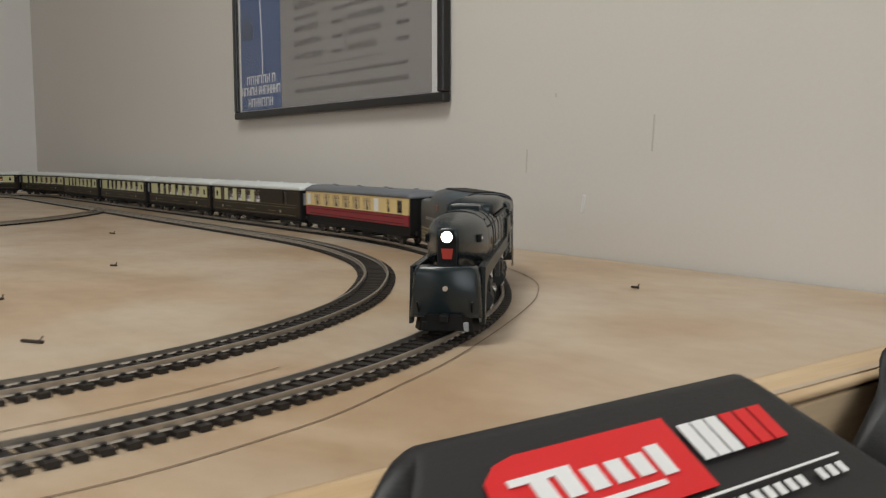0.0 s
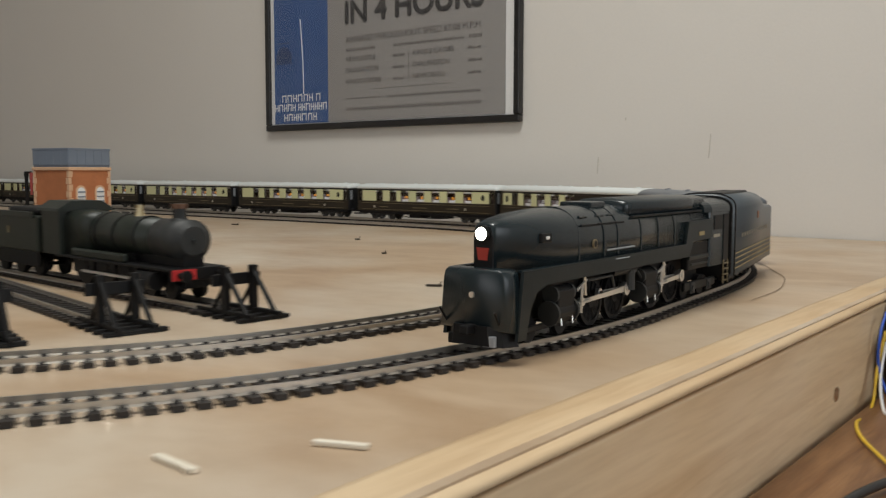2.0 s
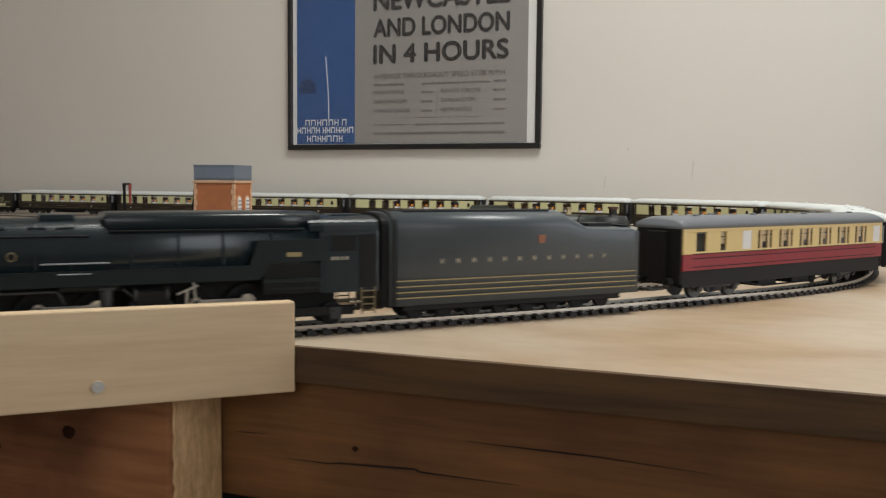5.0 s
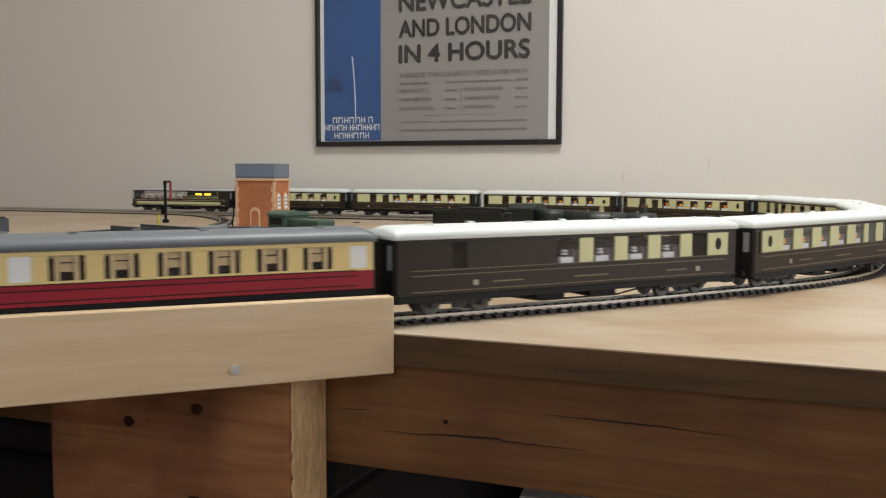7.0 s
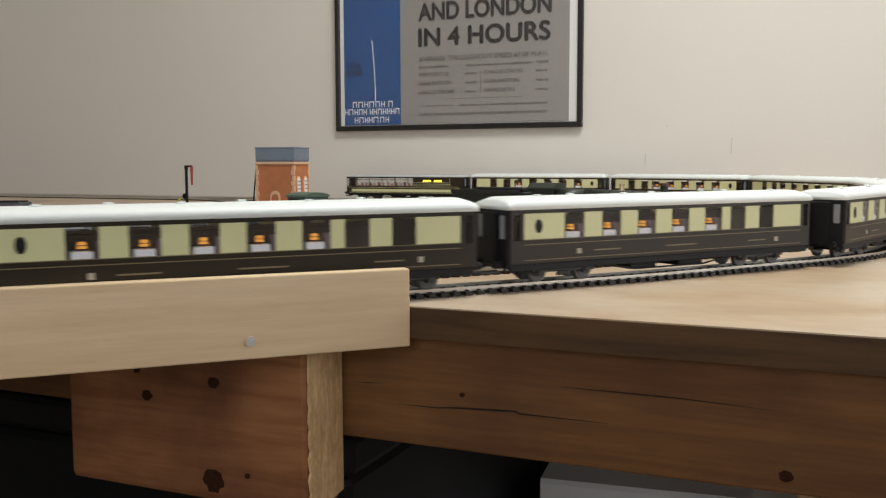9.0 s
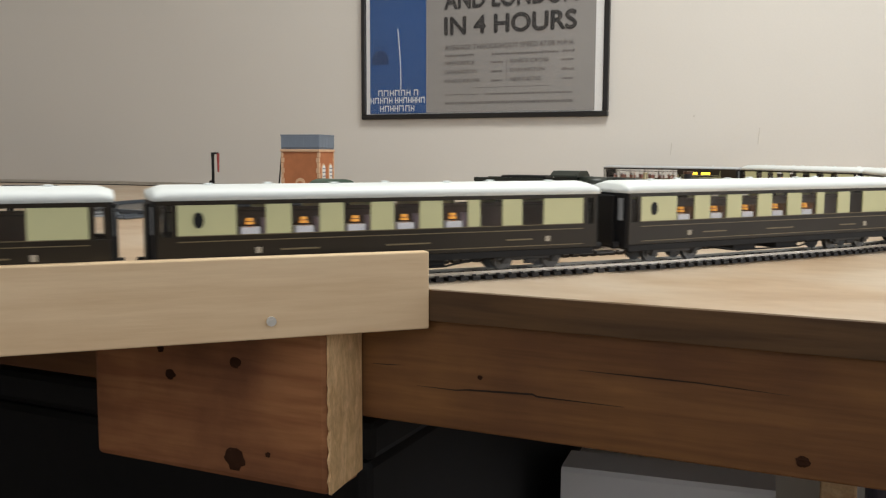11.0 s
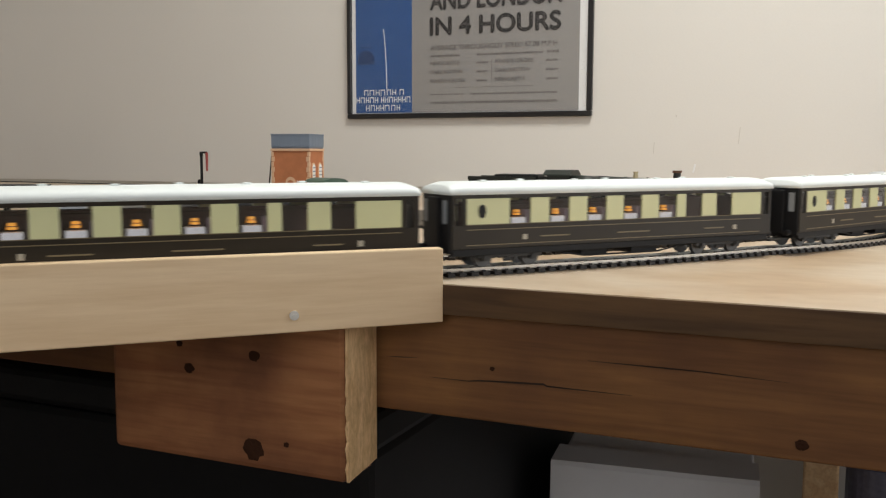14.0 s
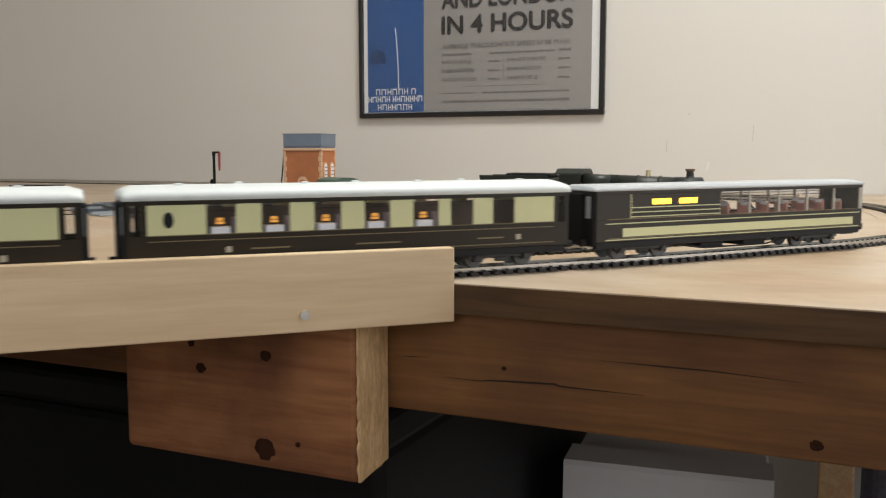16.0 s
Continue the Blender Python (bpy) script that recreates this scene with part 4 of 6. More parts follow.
part("can_label", rod(fresh(), (0, 0, 0.22), (0, 0, 0.38), 0.0345, 28), mat("can_print", (0.10, 0.10, 0.14), 0.5, var=0.6, scale=120), can)

# added black box that keeps the far space under the table dark
chest = empty("dark_filler", "added black box that darkens the space under the railway table", "chest", "", pose(-0.42, -0.62, FLOOR))
part("filler_body", box(fresh(), -0.75, 1.02, -0.42, 0.50, 0.002, 0.66, 0.01), LOCO_BLACK, chest)
part("filler_lid", box(fresh(), -0.76, 1.03, -0.43, 0.51, 0.662, 0.70, 0.008), LOCO_BLACK, chest)


# ---- rolling stock ----
def wheelset(name, x, r, parent, material=FRAME_BLACK, gauge=0.0082, seg=20):
    """A pair of wheels with tread, rim and axle, turning about its own origin."""
    bm = fresh()
    for s in (-1, 1):
        rod(bm, (0, s * gauge - 0.0012, 0), (0, s * gauge + 0.0012, 0), r, seg)
        rod(bm, (0, s * (gauge - 0.0016), 0), (0, s * (gauge - 0.0010), 0), r + 0.0006, seg)
        rod(bm, (0, s * (gauge + 0.0010), 0), (0, s * (gauge + 0.0017), 0), r * 0.35, 10)
    rod(bm, (0, -gauge, 0), (0, gauge, 0), 0.0012, 8)
    return place(part(name, bm, material, parent), pose(x, 0, r))


WHEEL_STEEL = mat("wheel_dark_steel", (0.10, 0.10, 0.10), 0.45, 0.6, var=0.3, scale=90)
BOGIE_GREY = mat("bogie_worn_black", (0.030, 0.030, 0.030), 0.5, var=0.5, scale=120)


def bogie(x, parent, wb=0.034, r=0.0066):
    """A four-wheel bogie with moulded side frames."""
    b = part("bogie", box(fresh(), -0.004, 0.004, -0.013, 0.013, 0.0075, 0.0100, 0.0006), FRAME_BLACK, parent)
    b.location = (x, 0, 0)
    for s in (-1, 1):
        bm = box(fresh(), -wb / 2 - 0.006, wb / 2 + 0.006, s * 0.0122 - 0.0009, s * 0.0122 + 0.0009, 0.0062, 0.0088, 0.0004)
        for dx in (-wb / 2, wb / 2):
            box(bm, dx - 0.0026, dx + 0.0026, s * 0.0128 - 0.0012, s * 0.0128 + 0.0012, 0.0042, 0.0092, 0.0005)
        box(bm, -0.0045, 0.0045, s * 0.0126 - 0.001, s * 0.0126 + 0.001, 0.0038, 0.0068, 0.0005)
        for dx in (-wb / 2, wb / 2):
            rod(bm, (dx, s * 0.0136, 0.0068), (dx, s * 0.0146, 0.0068), 0.0014, 10)
        for dx in (-0.0028, 0.0, 0.0028):
            rod(bm, (dx, s * 0.0132, 0.0042), (dx, s * 0.0132, 0.0064), 0.0011, 8)
        part("side_frame", bm, BOGIE_GREY, b)
    for dx in (-wb / 2, wb / 2):
        wheelset("wheelset", dx, r, b, WHEEL_STEEL)
    return b


def roof(L, hw, z0, z1, parent, material, taper=0.007, low=0.70):
    """A long arched roof whose ends curve down."""
    n = 12
    secs = []
    for x, k in ((-L / 2, low), (-L / 2 + taper * 0.35, 0.82), (-L / 2 + taper, 1.0), (L / 2 - taper, 1.0), (L / 2 - taper * 0.35, 0.82), (L / 2, low)):
        secs.append([(x, (hw + 0.0006) * math.copysign(abs(math.cos(math.pi * a / n)) ** 0.8, math.cos(math.pi * a / n)), z0 + (z1 - z0) * k * math.sin(math.pi * a / n) ** 0.62) for a in range(n + 1)])
    return part("roof", loft(fresh(), secs), material, parent, "", True)


def coach(label, L, upper, lower, roof_mat, height=0.0532, hw=0.0186, band=None, vents=True, lamps=True, oval=(), crests=True, glow_windows=(), seats=SEAT, aisle=True, shade=None, zw=0.0272, zp=0.0128):
    """A bogie coach. upper: stretches (from, to, material or None for a window) of the side's upper band, from the front, as parts of its length."""
    c = empty("railway_coach", label, "coach", "coaches of the train")
    zf, ze, zc = 0.0108, 0.0458, 0.0432
    X = lambda f: L / 2 - f * L
    for s in (-1, 1):
        ya, yb = s * hw, s * (hw - 0.0013)
        y0, y1 = min(ya, yb), max(ya, yb)
        side = part("side_panel", box(fresh(), -L / 2 + 0.002, L / 2 - 0.002, y0, y1, zp, zw, 0.0003), lower, c, "lower side panel")
        part("cornice", box(fresh(), -L / 2 + 0.002, L / 2 - 0.002, y0, y1, zc, ze, 0.0002), UMBER if lower is UMBER else CUSTARD, c)
        part("solebar", box(fresh(), -L / 2 + 0.003, L / 2 - 0.003, s * (hw - 0.0035) - 0.001, s * (hw - 0.0022) + 0.001, 0.0085, zp - 0.0001, 0.0003), FRAME_BLACK, c)
        for z in (zw + 0.0002, zp + 0.0022, zw - 0.0028):
            bm = box(fresh(), -L / 2 + 0.012, L / 2 - 0.012, s * (hw + 0.0002) - 0.00025, s * (hw + 0.0002) + 0.00025, z - 0.00022, z + 0.00022)
            part("lining", bm, DIM_GOLD if lower is UMBER else FRAME_BLACK, side)
        if band:
            part("name_band", box(fresh(), X(band[1]), X(band[0]), s * (hw + 0.0003) - 0.0003, s * (hw + 0.0003) + 0.0003, zf + 0.0050, zf + 0.0105), CREAM, side, "pale lettering band")
        if lower is CRIMSON:
            part("waist_panel", box(fresh(), -L / 2 + 0.002, L / 2 - 0.002, s * (hw + 0.0001) - 0.0003, s * (hw + 0.0001) + 0.0003, zw + 0.0003, zw + 0.0016), CUSTARD, c)
        if crests:
            for f in (0.20, 0.86):
                part("crest", box(fresh(), X(f) - 0.0016, X(f) + 0.0016, s * (hw + 0.0003) - 0.0003, s * (hw + 0.0003) + 0.0003, zf + 0.0066, zf + 0.0098, 0.0001), PALE_CREST, side)
            for f0, f1 in ((0.245, 0.325), (0.47, 0.57), (0.755, 0.82)):
                part("name_bar", box(fresh(), X(f1), X(f0), s * (hw + 0.0003) - 0.0002, s * (hw + 0.0003) + 0.0002, zf + 0.0078, zf + 0.0086), DIM_GOLD, side)
        for f0, f1, m in upper:
            if m is None:
                g = part("window", box(fresh(), X(f1), X(f0), s * (hw - 0.0009) - 0.0002, s * (hw - 0.0009) + 0.0002, zw, zc), GLASS, c)
                g.visible_shadow = False
                if lower is CRIMSON and 0.02 < f1 - f0 < 0.03:
                    part("blind", box(fresh(), X(f1) + 0.0004, X(f0) - 0.0004, s * (hw - 0.0018) - 0.0003, s * (hw - 0.0018) + 0.0003, zw + 0.0058, zc), SASH, g, "drawn beige blind")
                part("window_rail", box(fresh(), X(f1), X(f0), s * (hw - 0.0006) - 0.0003, s * (hw - 0.0006) + 0.0003, zc - 0.0037, zc - 0.0032), UMBER, g)
            else:
                part("upper_panel", box(fresh(), X(f1), X(f0), y0, y1, zw, zc, 0.0002), m, c)
        for f in oval:
            bm = fresh()
            bmesh.ops.create_cone(bm, cap_ends=True, segments=20, radius1=1, radius2=1, depth=1, matrix=pose(X(f), s * (hw + 0.0001), 0.0354, 90) @ Matrix.Diagonal((0.0026, 0.0042, 0.0006, 1)))
            part("oval_window", bm, FRAME_BLACK, c, "dark oval window")
    for e in (-1, 1):
        part("end_wall", box(fresh(), e * (L / 2 - 0.0015) - 0.001, e * (L / 2 - 0.0015) + 0.001, -hw + 0.001, hw - 0.001, zf, ze + 0.0015, 0.0004), FRAME_BLACK, c, "black coach end")
        for y in (-0.0125, 0.0125) if lower is UMBER else ():
            part("end_window", box(fresh(), e * (L / 2 - 0.0004) - 0.0004, e * (L / 2 - 0.0004) + 0.0004, y - 0.0022, y + 0.0022, zw + 0.001, zc - 0.001, 0.0001), STEEL_GREY, c)
        part("gangway", box(fresh(), e * (L / 2 + 0.0002) - 0.0016, e * (L / 2 + 0.0002) + 0.0016, -0.0075, 0.0075, zf + 0.001, 0.0440, 0.0008), FRAME_BLACK, c)
        for y in (-0.0115, 0.0115):
            part("buffer", rod(fresh(), (e * L / 2, y, 0.0125), (e * (L / 2 + 0.005), y, 0.0125), 0.0022, 10), FRAME_BLACK, c)
        part("coupling", box(fresh(), e * (L / 2 + 0.003) - 0.008, e * (L / 2 + 0.003) + 0.006, -0.0022, 0.0022, 0.0058, 0.0078, 0.0005), WHEEL_STEEL, c, "worn metal coupling")
    part("coach_floor", box(fresh(), -L / 2 + 0.003, L / 2 - 0.003, -hw + 0.0015, hw - 0.0015, 0.0098, 0.0115), FRAME_BLACK, c)
    if aisle:
        part("interior_shell", box(fresh(), -L / 2 + 0.016, L / 2 - 0.016, -0.0012, 0.0012, 0.0115, 0.0405), INTERIOR, c)
    for f0, f1, m in upper:
        if m is None and lamps and 0.056 < f1 - f0 < 0.09:
            x = X((f0 + f1) / 2)
            for s in (-1, 1):
                t = part("table", box(box(fresh(), x - 0.0052, x + 0.0052, s * 0.0132 - 0.0036, s * 0.0132 + 0.0036, zw - 0.001, zw + 0.0038, 0.0004), x - 0.0008, x + 0.0008, s * 0.011 - 0.0008, s * 0.011 + 0.0008, 0.0115, zw - 0.0008), CLOTH, c, "table with white cloth")
                lit = part("lamp_shade", rod(fresh(), (x, s * 0.0138, zw + 0.0052), (x, s * 0.0138, zw + 0.0084), 0.0025, 12, 0.0019), shade or LAMP_GLOW, t, "glowing orange table lamp" if shade is None else "")
                part("lamp_foot", rod(rod(fresh(), (x, s * 0.0138, zw + 0.0036), (x, s * 0.0138, zw + 0.0053), 0.0006, 6), (x, s * 0.0138, zw + 0.0066), (x, s * 0.0138, zw + 0.0070), 0.0027, 12), INTERIOR, lit)
                for dx in (-0.0095, 0.0095):
                    part("armchair", box(box(fresh(), x + dx - 0.0022, x + dx + 0.0022, s * 0.010 - 0.0042, s * 0.010 + 0.0042, 0.0115, 0.0355, 0.0010), x + dx * 0.72 - 0.003, x + dx * 0.72 + 0.003, s * 0.010 - 0.0042, s * 0.010 + 0.0042, 0.0115, 0.0205, 0.0008), seats, c)
    for f0, f1, z0, z1 in glow_windows:
        for s in (-1, 1):
            part("lit_window", box(fresh(), X(f1), X(f0), s * (hw + 0.0001) - 0.0004, s * (hw + 0.0001) + 0.0004, z0, z1, 0.0002), YELLOW_GLOW, c, "window glowing yellow")
    r = roof(L, hw, ze - 0.0003, height, c, roof_mat)
    if vents:
        for k in range(7):
            x = -L / 2 + 0.03 + k * (L - 0.06) / 6
            part("roof_vent", box(fresh(), x - 0.0022, x + 0.0022, -0.0075 if k % 2 else 0.0045, -0.0045 if k % 2 else 0.0075, height - 0.0035, height + 0.0009, 0.0005), roof_mat, r)
    # underframe gear
    part("truss", rod(rod(rod(fresh(), (-0.055, -0.014, 0.0085), (-0.03, -0.014, 0.0045), 0.0006, 6), (-0.03, -0.014, 0.0045), (0.03, -0.014, 0.0045), 0.0006, 6), (0.03, -0.014, 0.0045), (0.055, -0.014, 0.0085), 0.0006, 6), FRAME_BLACK, c)
    part("truss", rod(rod(rod(fresh(), (-0.055, 0.014, 0.0085), (-0.03, 0.014, 0.0045), 0.0006, 6), (-0.03, 0.014, 0.0045), (0.03, 0.014, 0.0045), 0.0006, 6), (0.03, 0.014, 0.0045), (0.055, 0.014, 0.0085), 0.0006, 6), FRAME_BLACK, c)
    for x in (-0.02, 0.022):
        part("battery_box", box(fresh(), x - 0.011, x + 0.011, -0.0125, 0.0125, 0.0040, 0.0098, 0.0006), FRAME_BLACK, c)
    for x in (-L / 2 + 0.046, L / 2 - 0.046):
        bogie(x, c)
    return c


P = CREAM
UP = UMBER
PULLMAN = [(0.008, 0.017, UP), (0.017, 0.034, None), (0.034, 0.045, UP), (0.045, 0.158, P), (0.158, 0.216, None), (0.216, 0.268, P), (0.268, 0.326, None), (0.326, 0.378, P), (0.378, 0.436, None), (0.436, 0.488, P),
           (0.488, 0.546, None), (0.546, 0.600, P), (0.600, 0.660, None), (0.660, 0.690, P), (0.690, 0.745, None), (0.745, 0.795, P), (0.795, 0.850, None), (0.850, 0.955, P), (0.955, 0.966, UP), (0.966, 0.983, None), (0.983, 0.992, UP)]
BRAKE = [(0.008, 0.14, UP), (0.14, 0.175, None), (0.175, 0.42, UP), (0.42, 0.485, None), (0.485, 0.525, P), (0.525, 0.59, None), (0.59, 0.63, P), (0.63, 0.695, None), (0.695, 0.735, P),
         (0.735, 0.80, None), (0.80, 0.84, P), (0.84, 0.895, None), (0.895, 0.965, P), (0.965, 0.992, UP)]
PILLAR = mat("window_pillar_pale", (0.42, 0.40, 0.36), 0.5)
SALOON = [(0.008, 0.115, UP), (0.115, 0.118, P), (0.118, 0.42, UP)]
for k in range(5):
    SALOON += [(0.42 + k * 0.113, 0.526 + k * 0.113, None), (0.526 + k * 0.113, 0.533 + k * 0.113, PILLAR)]
SALOON += [(0.985, 0.992, PILLAR)]
C = CUSTARD
MIXED = [(0.008, 0.06, C), (0.06, 0.10, None), (0.10, 0.16, C), (0.16, 0.185, None), (0.185, 0.255, C), (0.255, 0.295, WHITE), (0.295, 0.325, C)]
f = 0.325
for k in range(6):
    MIXED += [(f, f + 0.011, None), (f + 0.011, f + 0.020, SASH), (f + 0.020, f + 0.046, None), (f + 0.046, f + 0.055, SASH), (f + 0.055, f + 0.066, None), (f + 0.066, f + 0.101, C)]
    f += 0.101
MIXED += [(f, f + 0.006, C), (f + 0.006, f + 0.046, WHITE), (f + 0.046, 0.992, C)]

L_LOCO, L_TENDER, L_MIXED, L_PULL, L_OBS = 0.256, 0.165, 0.251, 0.266, 0.262
mixed = coach("crimson and cream brake coach with grey roof", L_MIXED, MIXED, CRIMSON, ROOF_GREY, lamps=False, crests=False, zw=0.0294, zp=0.0190)
brake = coach("umber and cream saloon brake coach with white roof", 0.271, BRAKE, UMBER, ROOF_WHITE, oval=(0.93,), shade=CLOTH)
pullmans = [coach("umber and cream saloon coach, white roof, lit table lamps", L_PULL, PULLMAN, UMBER, ROOF_WHITE, oval=(0.085,))]
pullmans += [copy_thing(pullmans[0], Matrix()) for _ in range(5)]
pullmans.insert(3, coach("umber and cream saloon coach with brown seats and lit lamps", L_PULL, PULLMAN, UMBER, ROOF_WHITE, oval=(0.085,), seats=mat("seat_brown", (0.20, 0.085, 0.03), 0.8, var=0.3, scale=120)))
obs = coach("umber observation coach with large windows and lit yellow lamps", L_OBS, SALOON, UMBER, mat("roof_silver_grey", (0.50, 0.52, 0.54), 0.4, var=0.1, scale=30), height=0.0495, aisle=False, band=(0.09, 0.95), lamps=False, crests=False, vents=False,
            glow_windows=((0.185, 0.245, 0.0362, 0.0398), (0.275, 0.335, 0.0362, 0.0398)), seats=ROSE)
for s in (-1, 1):
    for k in range(7):
        x = L_OBS / 2 - (0.455 + k * 0.075) * L_OBS
        seat = part("seat", box(box(fresh(), x - 0.0045, x + 0.0045, s * 0.0105 - 0.004, s * 0.0105 + 0.004, 0.0115, 0.0265, 0.001), x - 0.0045, x - 0.0022, s * 0.0105 - 0.004, s * 0.0105 + 0.004, 0.0260, 0.0345, 0.0008), ROSE, obs, "rose upholstered armchair")
        part("head_cloth", box(fresh(), x - 0.0047, x - 0.0020, s * 0.0105 - 0.003, s * 0.0105 + 0.003, 0.0325, 0.0348, 0.0003), CLOTH, seat)
    for z in (0.0140, 0.0245):
        part("waist_line", box(fresh(), -L_OBS / 2 + 0.006, L_OBS / 2 - 0.010, s * 0.0189 - 0.0002, s * 0.0189 + 0.0002, z - 0.0003, z + 0.0003), CREAM, obs)
    part("roof_rib", box(fresh(), -L_OBS / 2 + 0.006, L_OBS / 2 - 0.006, s * 0.0135 - 0.0004, s * 0.0135 + 0.0004, 0.0478, 0.0490, 0.0002), ROOF_WHITE, obs)
    for z in (0.0285, 0.0315, 0.0345):
        part("side_line", box(fresh(), L_OBS / 2 - 0.42 * L_OBS, L_OBS / 2 - 0.03, s * 0.0187 - 0.0003, s * 0.0187 + 0.0003, z - 0.0003, z + 0.0003), CREAM, obs)


part("tail_platform", slab(fresh(), [(-L_OBS / 2 + 0.002, 0.0165)] + [(-L_OBS / 2 - 0.011 * math.sin(math.pi * k / 10), 0.0165 * math.cos(math.pi * k / 10)) for k in range(11)] + [(-L_OBS / 2 + 0.002, -0.0165)], 0.0105, 0.0150), UMBER, obs, "rounded dark tail platform")


def ring(x, w, zb, zs, zt, p=0.75, n=14):
    """A cross-section: upright sides to zs, then a full rounded top."""
    pts = [(x, w, zb)]
    for a in range(n + 1):
        t = math.pi * a / n
        pts.append((x, w * math.copysign(abs(math.cos(t)) ** p, math.cos(t)), zs + (zt - zs) * math.sin(t) ** p))
    return pts + [(x, -w, zb)]


def streamliner():
    """The streamlined duplex engine; local x forward with its nose at half its length, z from the rails."""
    e = empty("streamlined_locomotive", "dark green streamlined steam locomotive with lit headlight and silver rods", "locomotive")
    N = L_LOCO / 2
    G = lambda name, bm, label="", m=LOCO_GREEN, smooth=True: part(name, bm, m, e, label, smooth)
    casing = G("boiler_casing", loft(fresh(), [ring(N + x, w, 0.0325, zs, zt, p) for x, w, zs, zt, p in (
        (-0.0085, 0.0048, 0.0475, 0.0515, 0.6), (-0.0100, 0.0058, 0.0475, 0.0528, 0.65), (-0.018, 0.0088, 0.0465, 0.0545, 0.7), (-0.032, 0.0132, 0.0445, 0.0560, 0.75), (-0.050, 0.0160, 0.0430, 0.0572, 0.8),
        (-0.075, 0.0168, 0.0425, 0.0576, 0.85), (-0.118, 0.0170, 0.0425, 0.0578, 0.85), (-0.226, 0.0172, 0.0425, 0.0580, 0.85))]), "smooth rounded dark green casing")
    part("top_casing", loft(fresh(), [ring(N + x, w, 0.050, zs, zt, 0.6) for x, w, zs, zt in ((-0.1155, 0.0125, 0.0560, 0.0585), (-0.118, 0.0146, 0.0560, 0.0604), (-0.200, 0.0150, 0.0560, 0.0606), (-0.224, 0.0140, 0.0555, 0.0600))]), LOCO_GREEN, casing, "", True)
    part("casing_hatch", box(fresh(), N - 0.104, N - 0.088, -0.0085, 0.0085, 0.0560, 0.0592, 0.0008), LOCO_GREEN, casing)
    for s in (-1, 1):
        part("top_ledge", box(fresh(), N - 0.214, N - 0.118, s * 0.0158 - 0.0008, s * 0.0158 + 0.0008, 0.0508, 0.0518, 0.0003), LOCO_BLACK, casing)
    for x in (-0.062, -0.086, -0.101, -0.128, -0.150, -0.172, -0.197):
        w = 0.0162 if x > -0.07 else 0.0170
        part("casing_band", loft(fresh(), [ring(N + x + d, w + 0.0003, 0.034, 0.0426, 0.0579, 0.85) for d in (-0.0006, 0.0006)]), LOCO_GREEN, casing)
    for x in (-0.070, -0.087, -0.099):
        for s in (-1, 1):
            part("hatch", place(part("handrail", rod(fresh(), (N + x - 0.010, s * 0.0160, 0.0492), (N + x + 0.006, s * 0.0160, 0.0494), 0.0005, 6), LOCO_BLACK, casing), pose(0, 0, 0)) and box(fresh(), N + x - 0.004, N + x + 0.004, s * 0.0130 - 0.001, s * 0.0130 + 0.001, 0.0525, 0.0535, 0.0003), LOCO_GREEN, casing)
    for s in (-1, 1):
        part("number_plate", rod(fresh(), (N - 0.076, s * 0.0166, 0.0405), (N - 0.076, s * 0.0175, 0.0405), 0.0022, 16), DIM_GOLD, casing, "small round gold plate")
        part("plate_inner", rod(fresh(), (N - 0.076, s * 0.0170, 0.0405), (N - 0.076, s * 0.01765, 0.0405), 0.0015, 16), LOCO_BLACK, casing)
        part("long_handrail", rod(fresh(), (N - 0.088, s * 0.0178, 0.0368), (N - 0.118, s * 0.0178, 0.0368), 0.0004, 6), STEEL_GREY, casing)
        part("side_lamp", box(fresh(), N - 0.0375, N - 0.0345, s * 0.0139 - 0.0012, s * 0.0139 + 0.0012, 0.0446, 0.0460, 0.0003), LABEL_WHITE, casing)
        part("side_recess", box(fresh(), N - 0.0400, N - 0.0315, s * 0.0136 - 0.001, s * 0.0139 + 0.0008, 0.0432, 0.0474, 0.0006), LOCO_BLACK, casing)
    nose = G("nose_panel", loft(fresh(), [[(N - 0.0078, y, z) for y, z in ((-0.0046, 0.033), (0.0046, 0.033), (0.0046, 0.0465), (0.0030, 0.0510), (-0.0030, 0.0510), (-0.0046, 0.0465))],
                                           [(N - 0.011, y * 1.25, z) for y, z in ((-0.0046, 0.033), (0.0046, 0.033), (0.0046, 0.0465), (0.0030, 0.0515), (-0.0030, 0.0515), (-0.0046, 0.0465))]]), "", LOCO_BLACK, False)
    part("headlight", rod(fresh(), (N - 0.0085, 0, 0.0480), (N - 0.0062, 0, 0.0480), 0.0027, 20), HEADLIGHT, nose, "glowing warm headlight")
    part("headlight_rim", loft(fresh(), [[(N + x, r * math.cos(a * math.tau / 20), 0.0480 + r * math.sin(a * math.tau / 20)) for a in range(20)] for x, r in ((-0.009, 0.0036), (-0.0068, 0.0036), (-0.0064, 0.0027), (-0.009, 0.0027))]), LOCO_BLACK, nose)
    part("red_keystone", slab(fresh(), [(-0.0022, 0.0), (0.0022, 0.0), (0.0030, 0.0052), (-0.0030, 0.0052)], 0, 0.0006), RED, nose, "red keystone shape").matrix_basis = Matrix(((0, 0, 1, N - 0.0080), (1, 0, 0, 0), (0, 1, 0, 0.0370), (0, 0, 0, 1)))
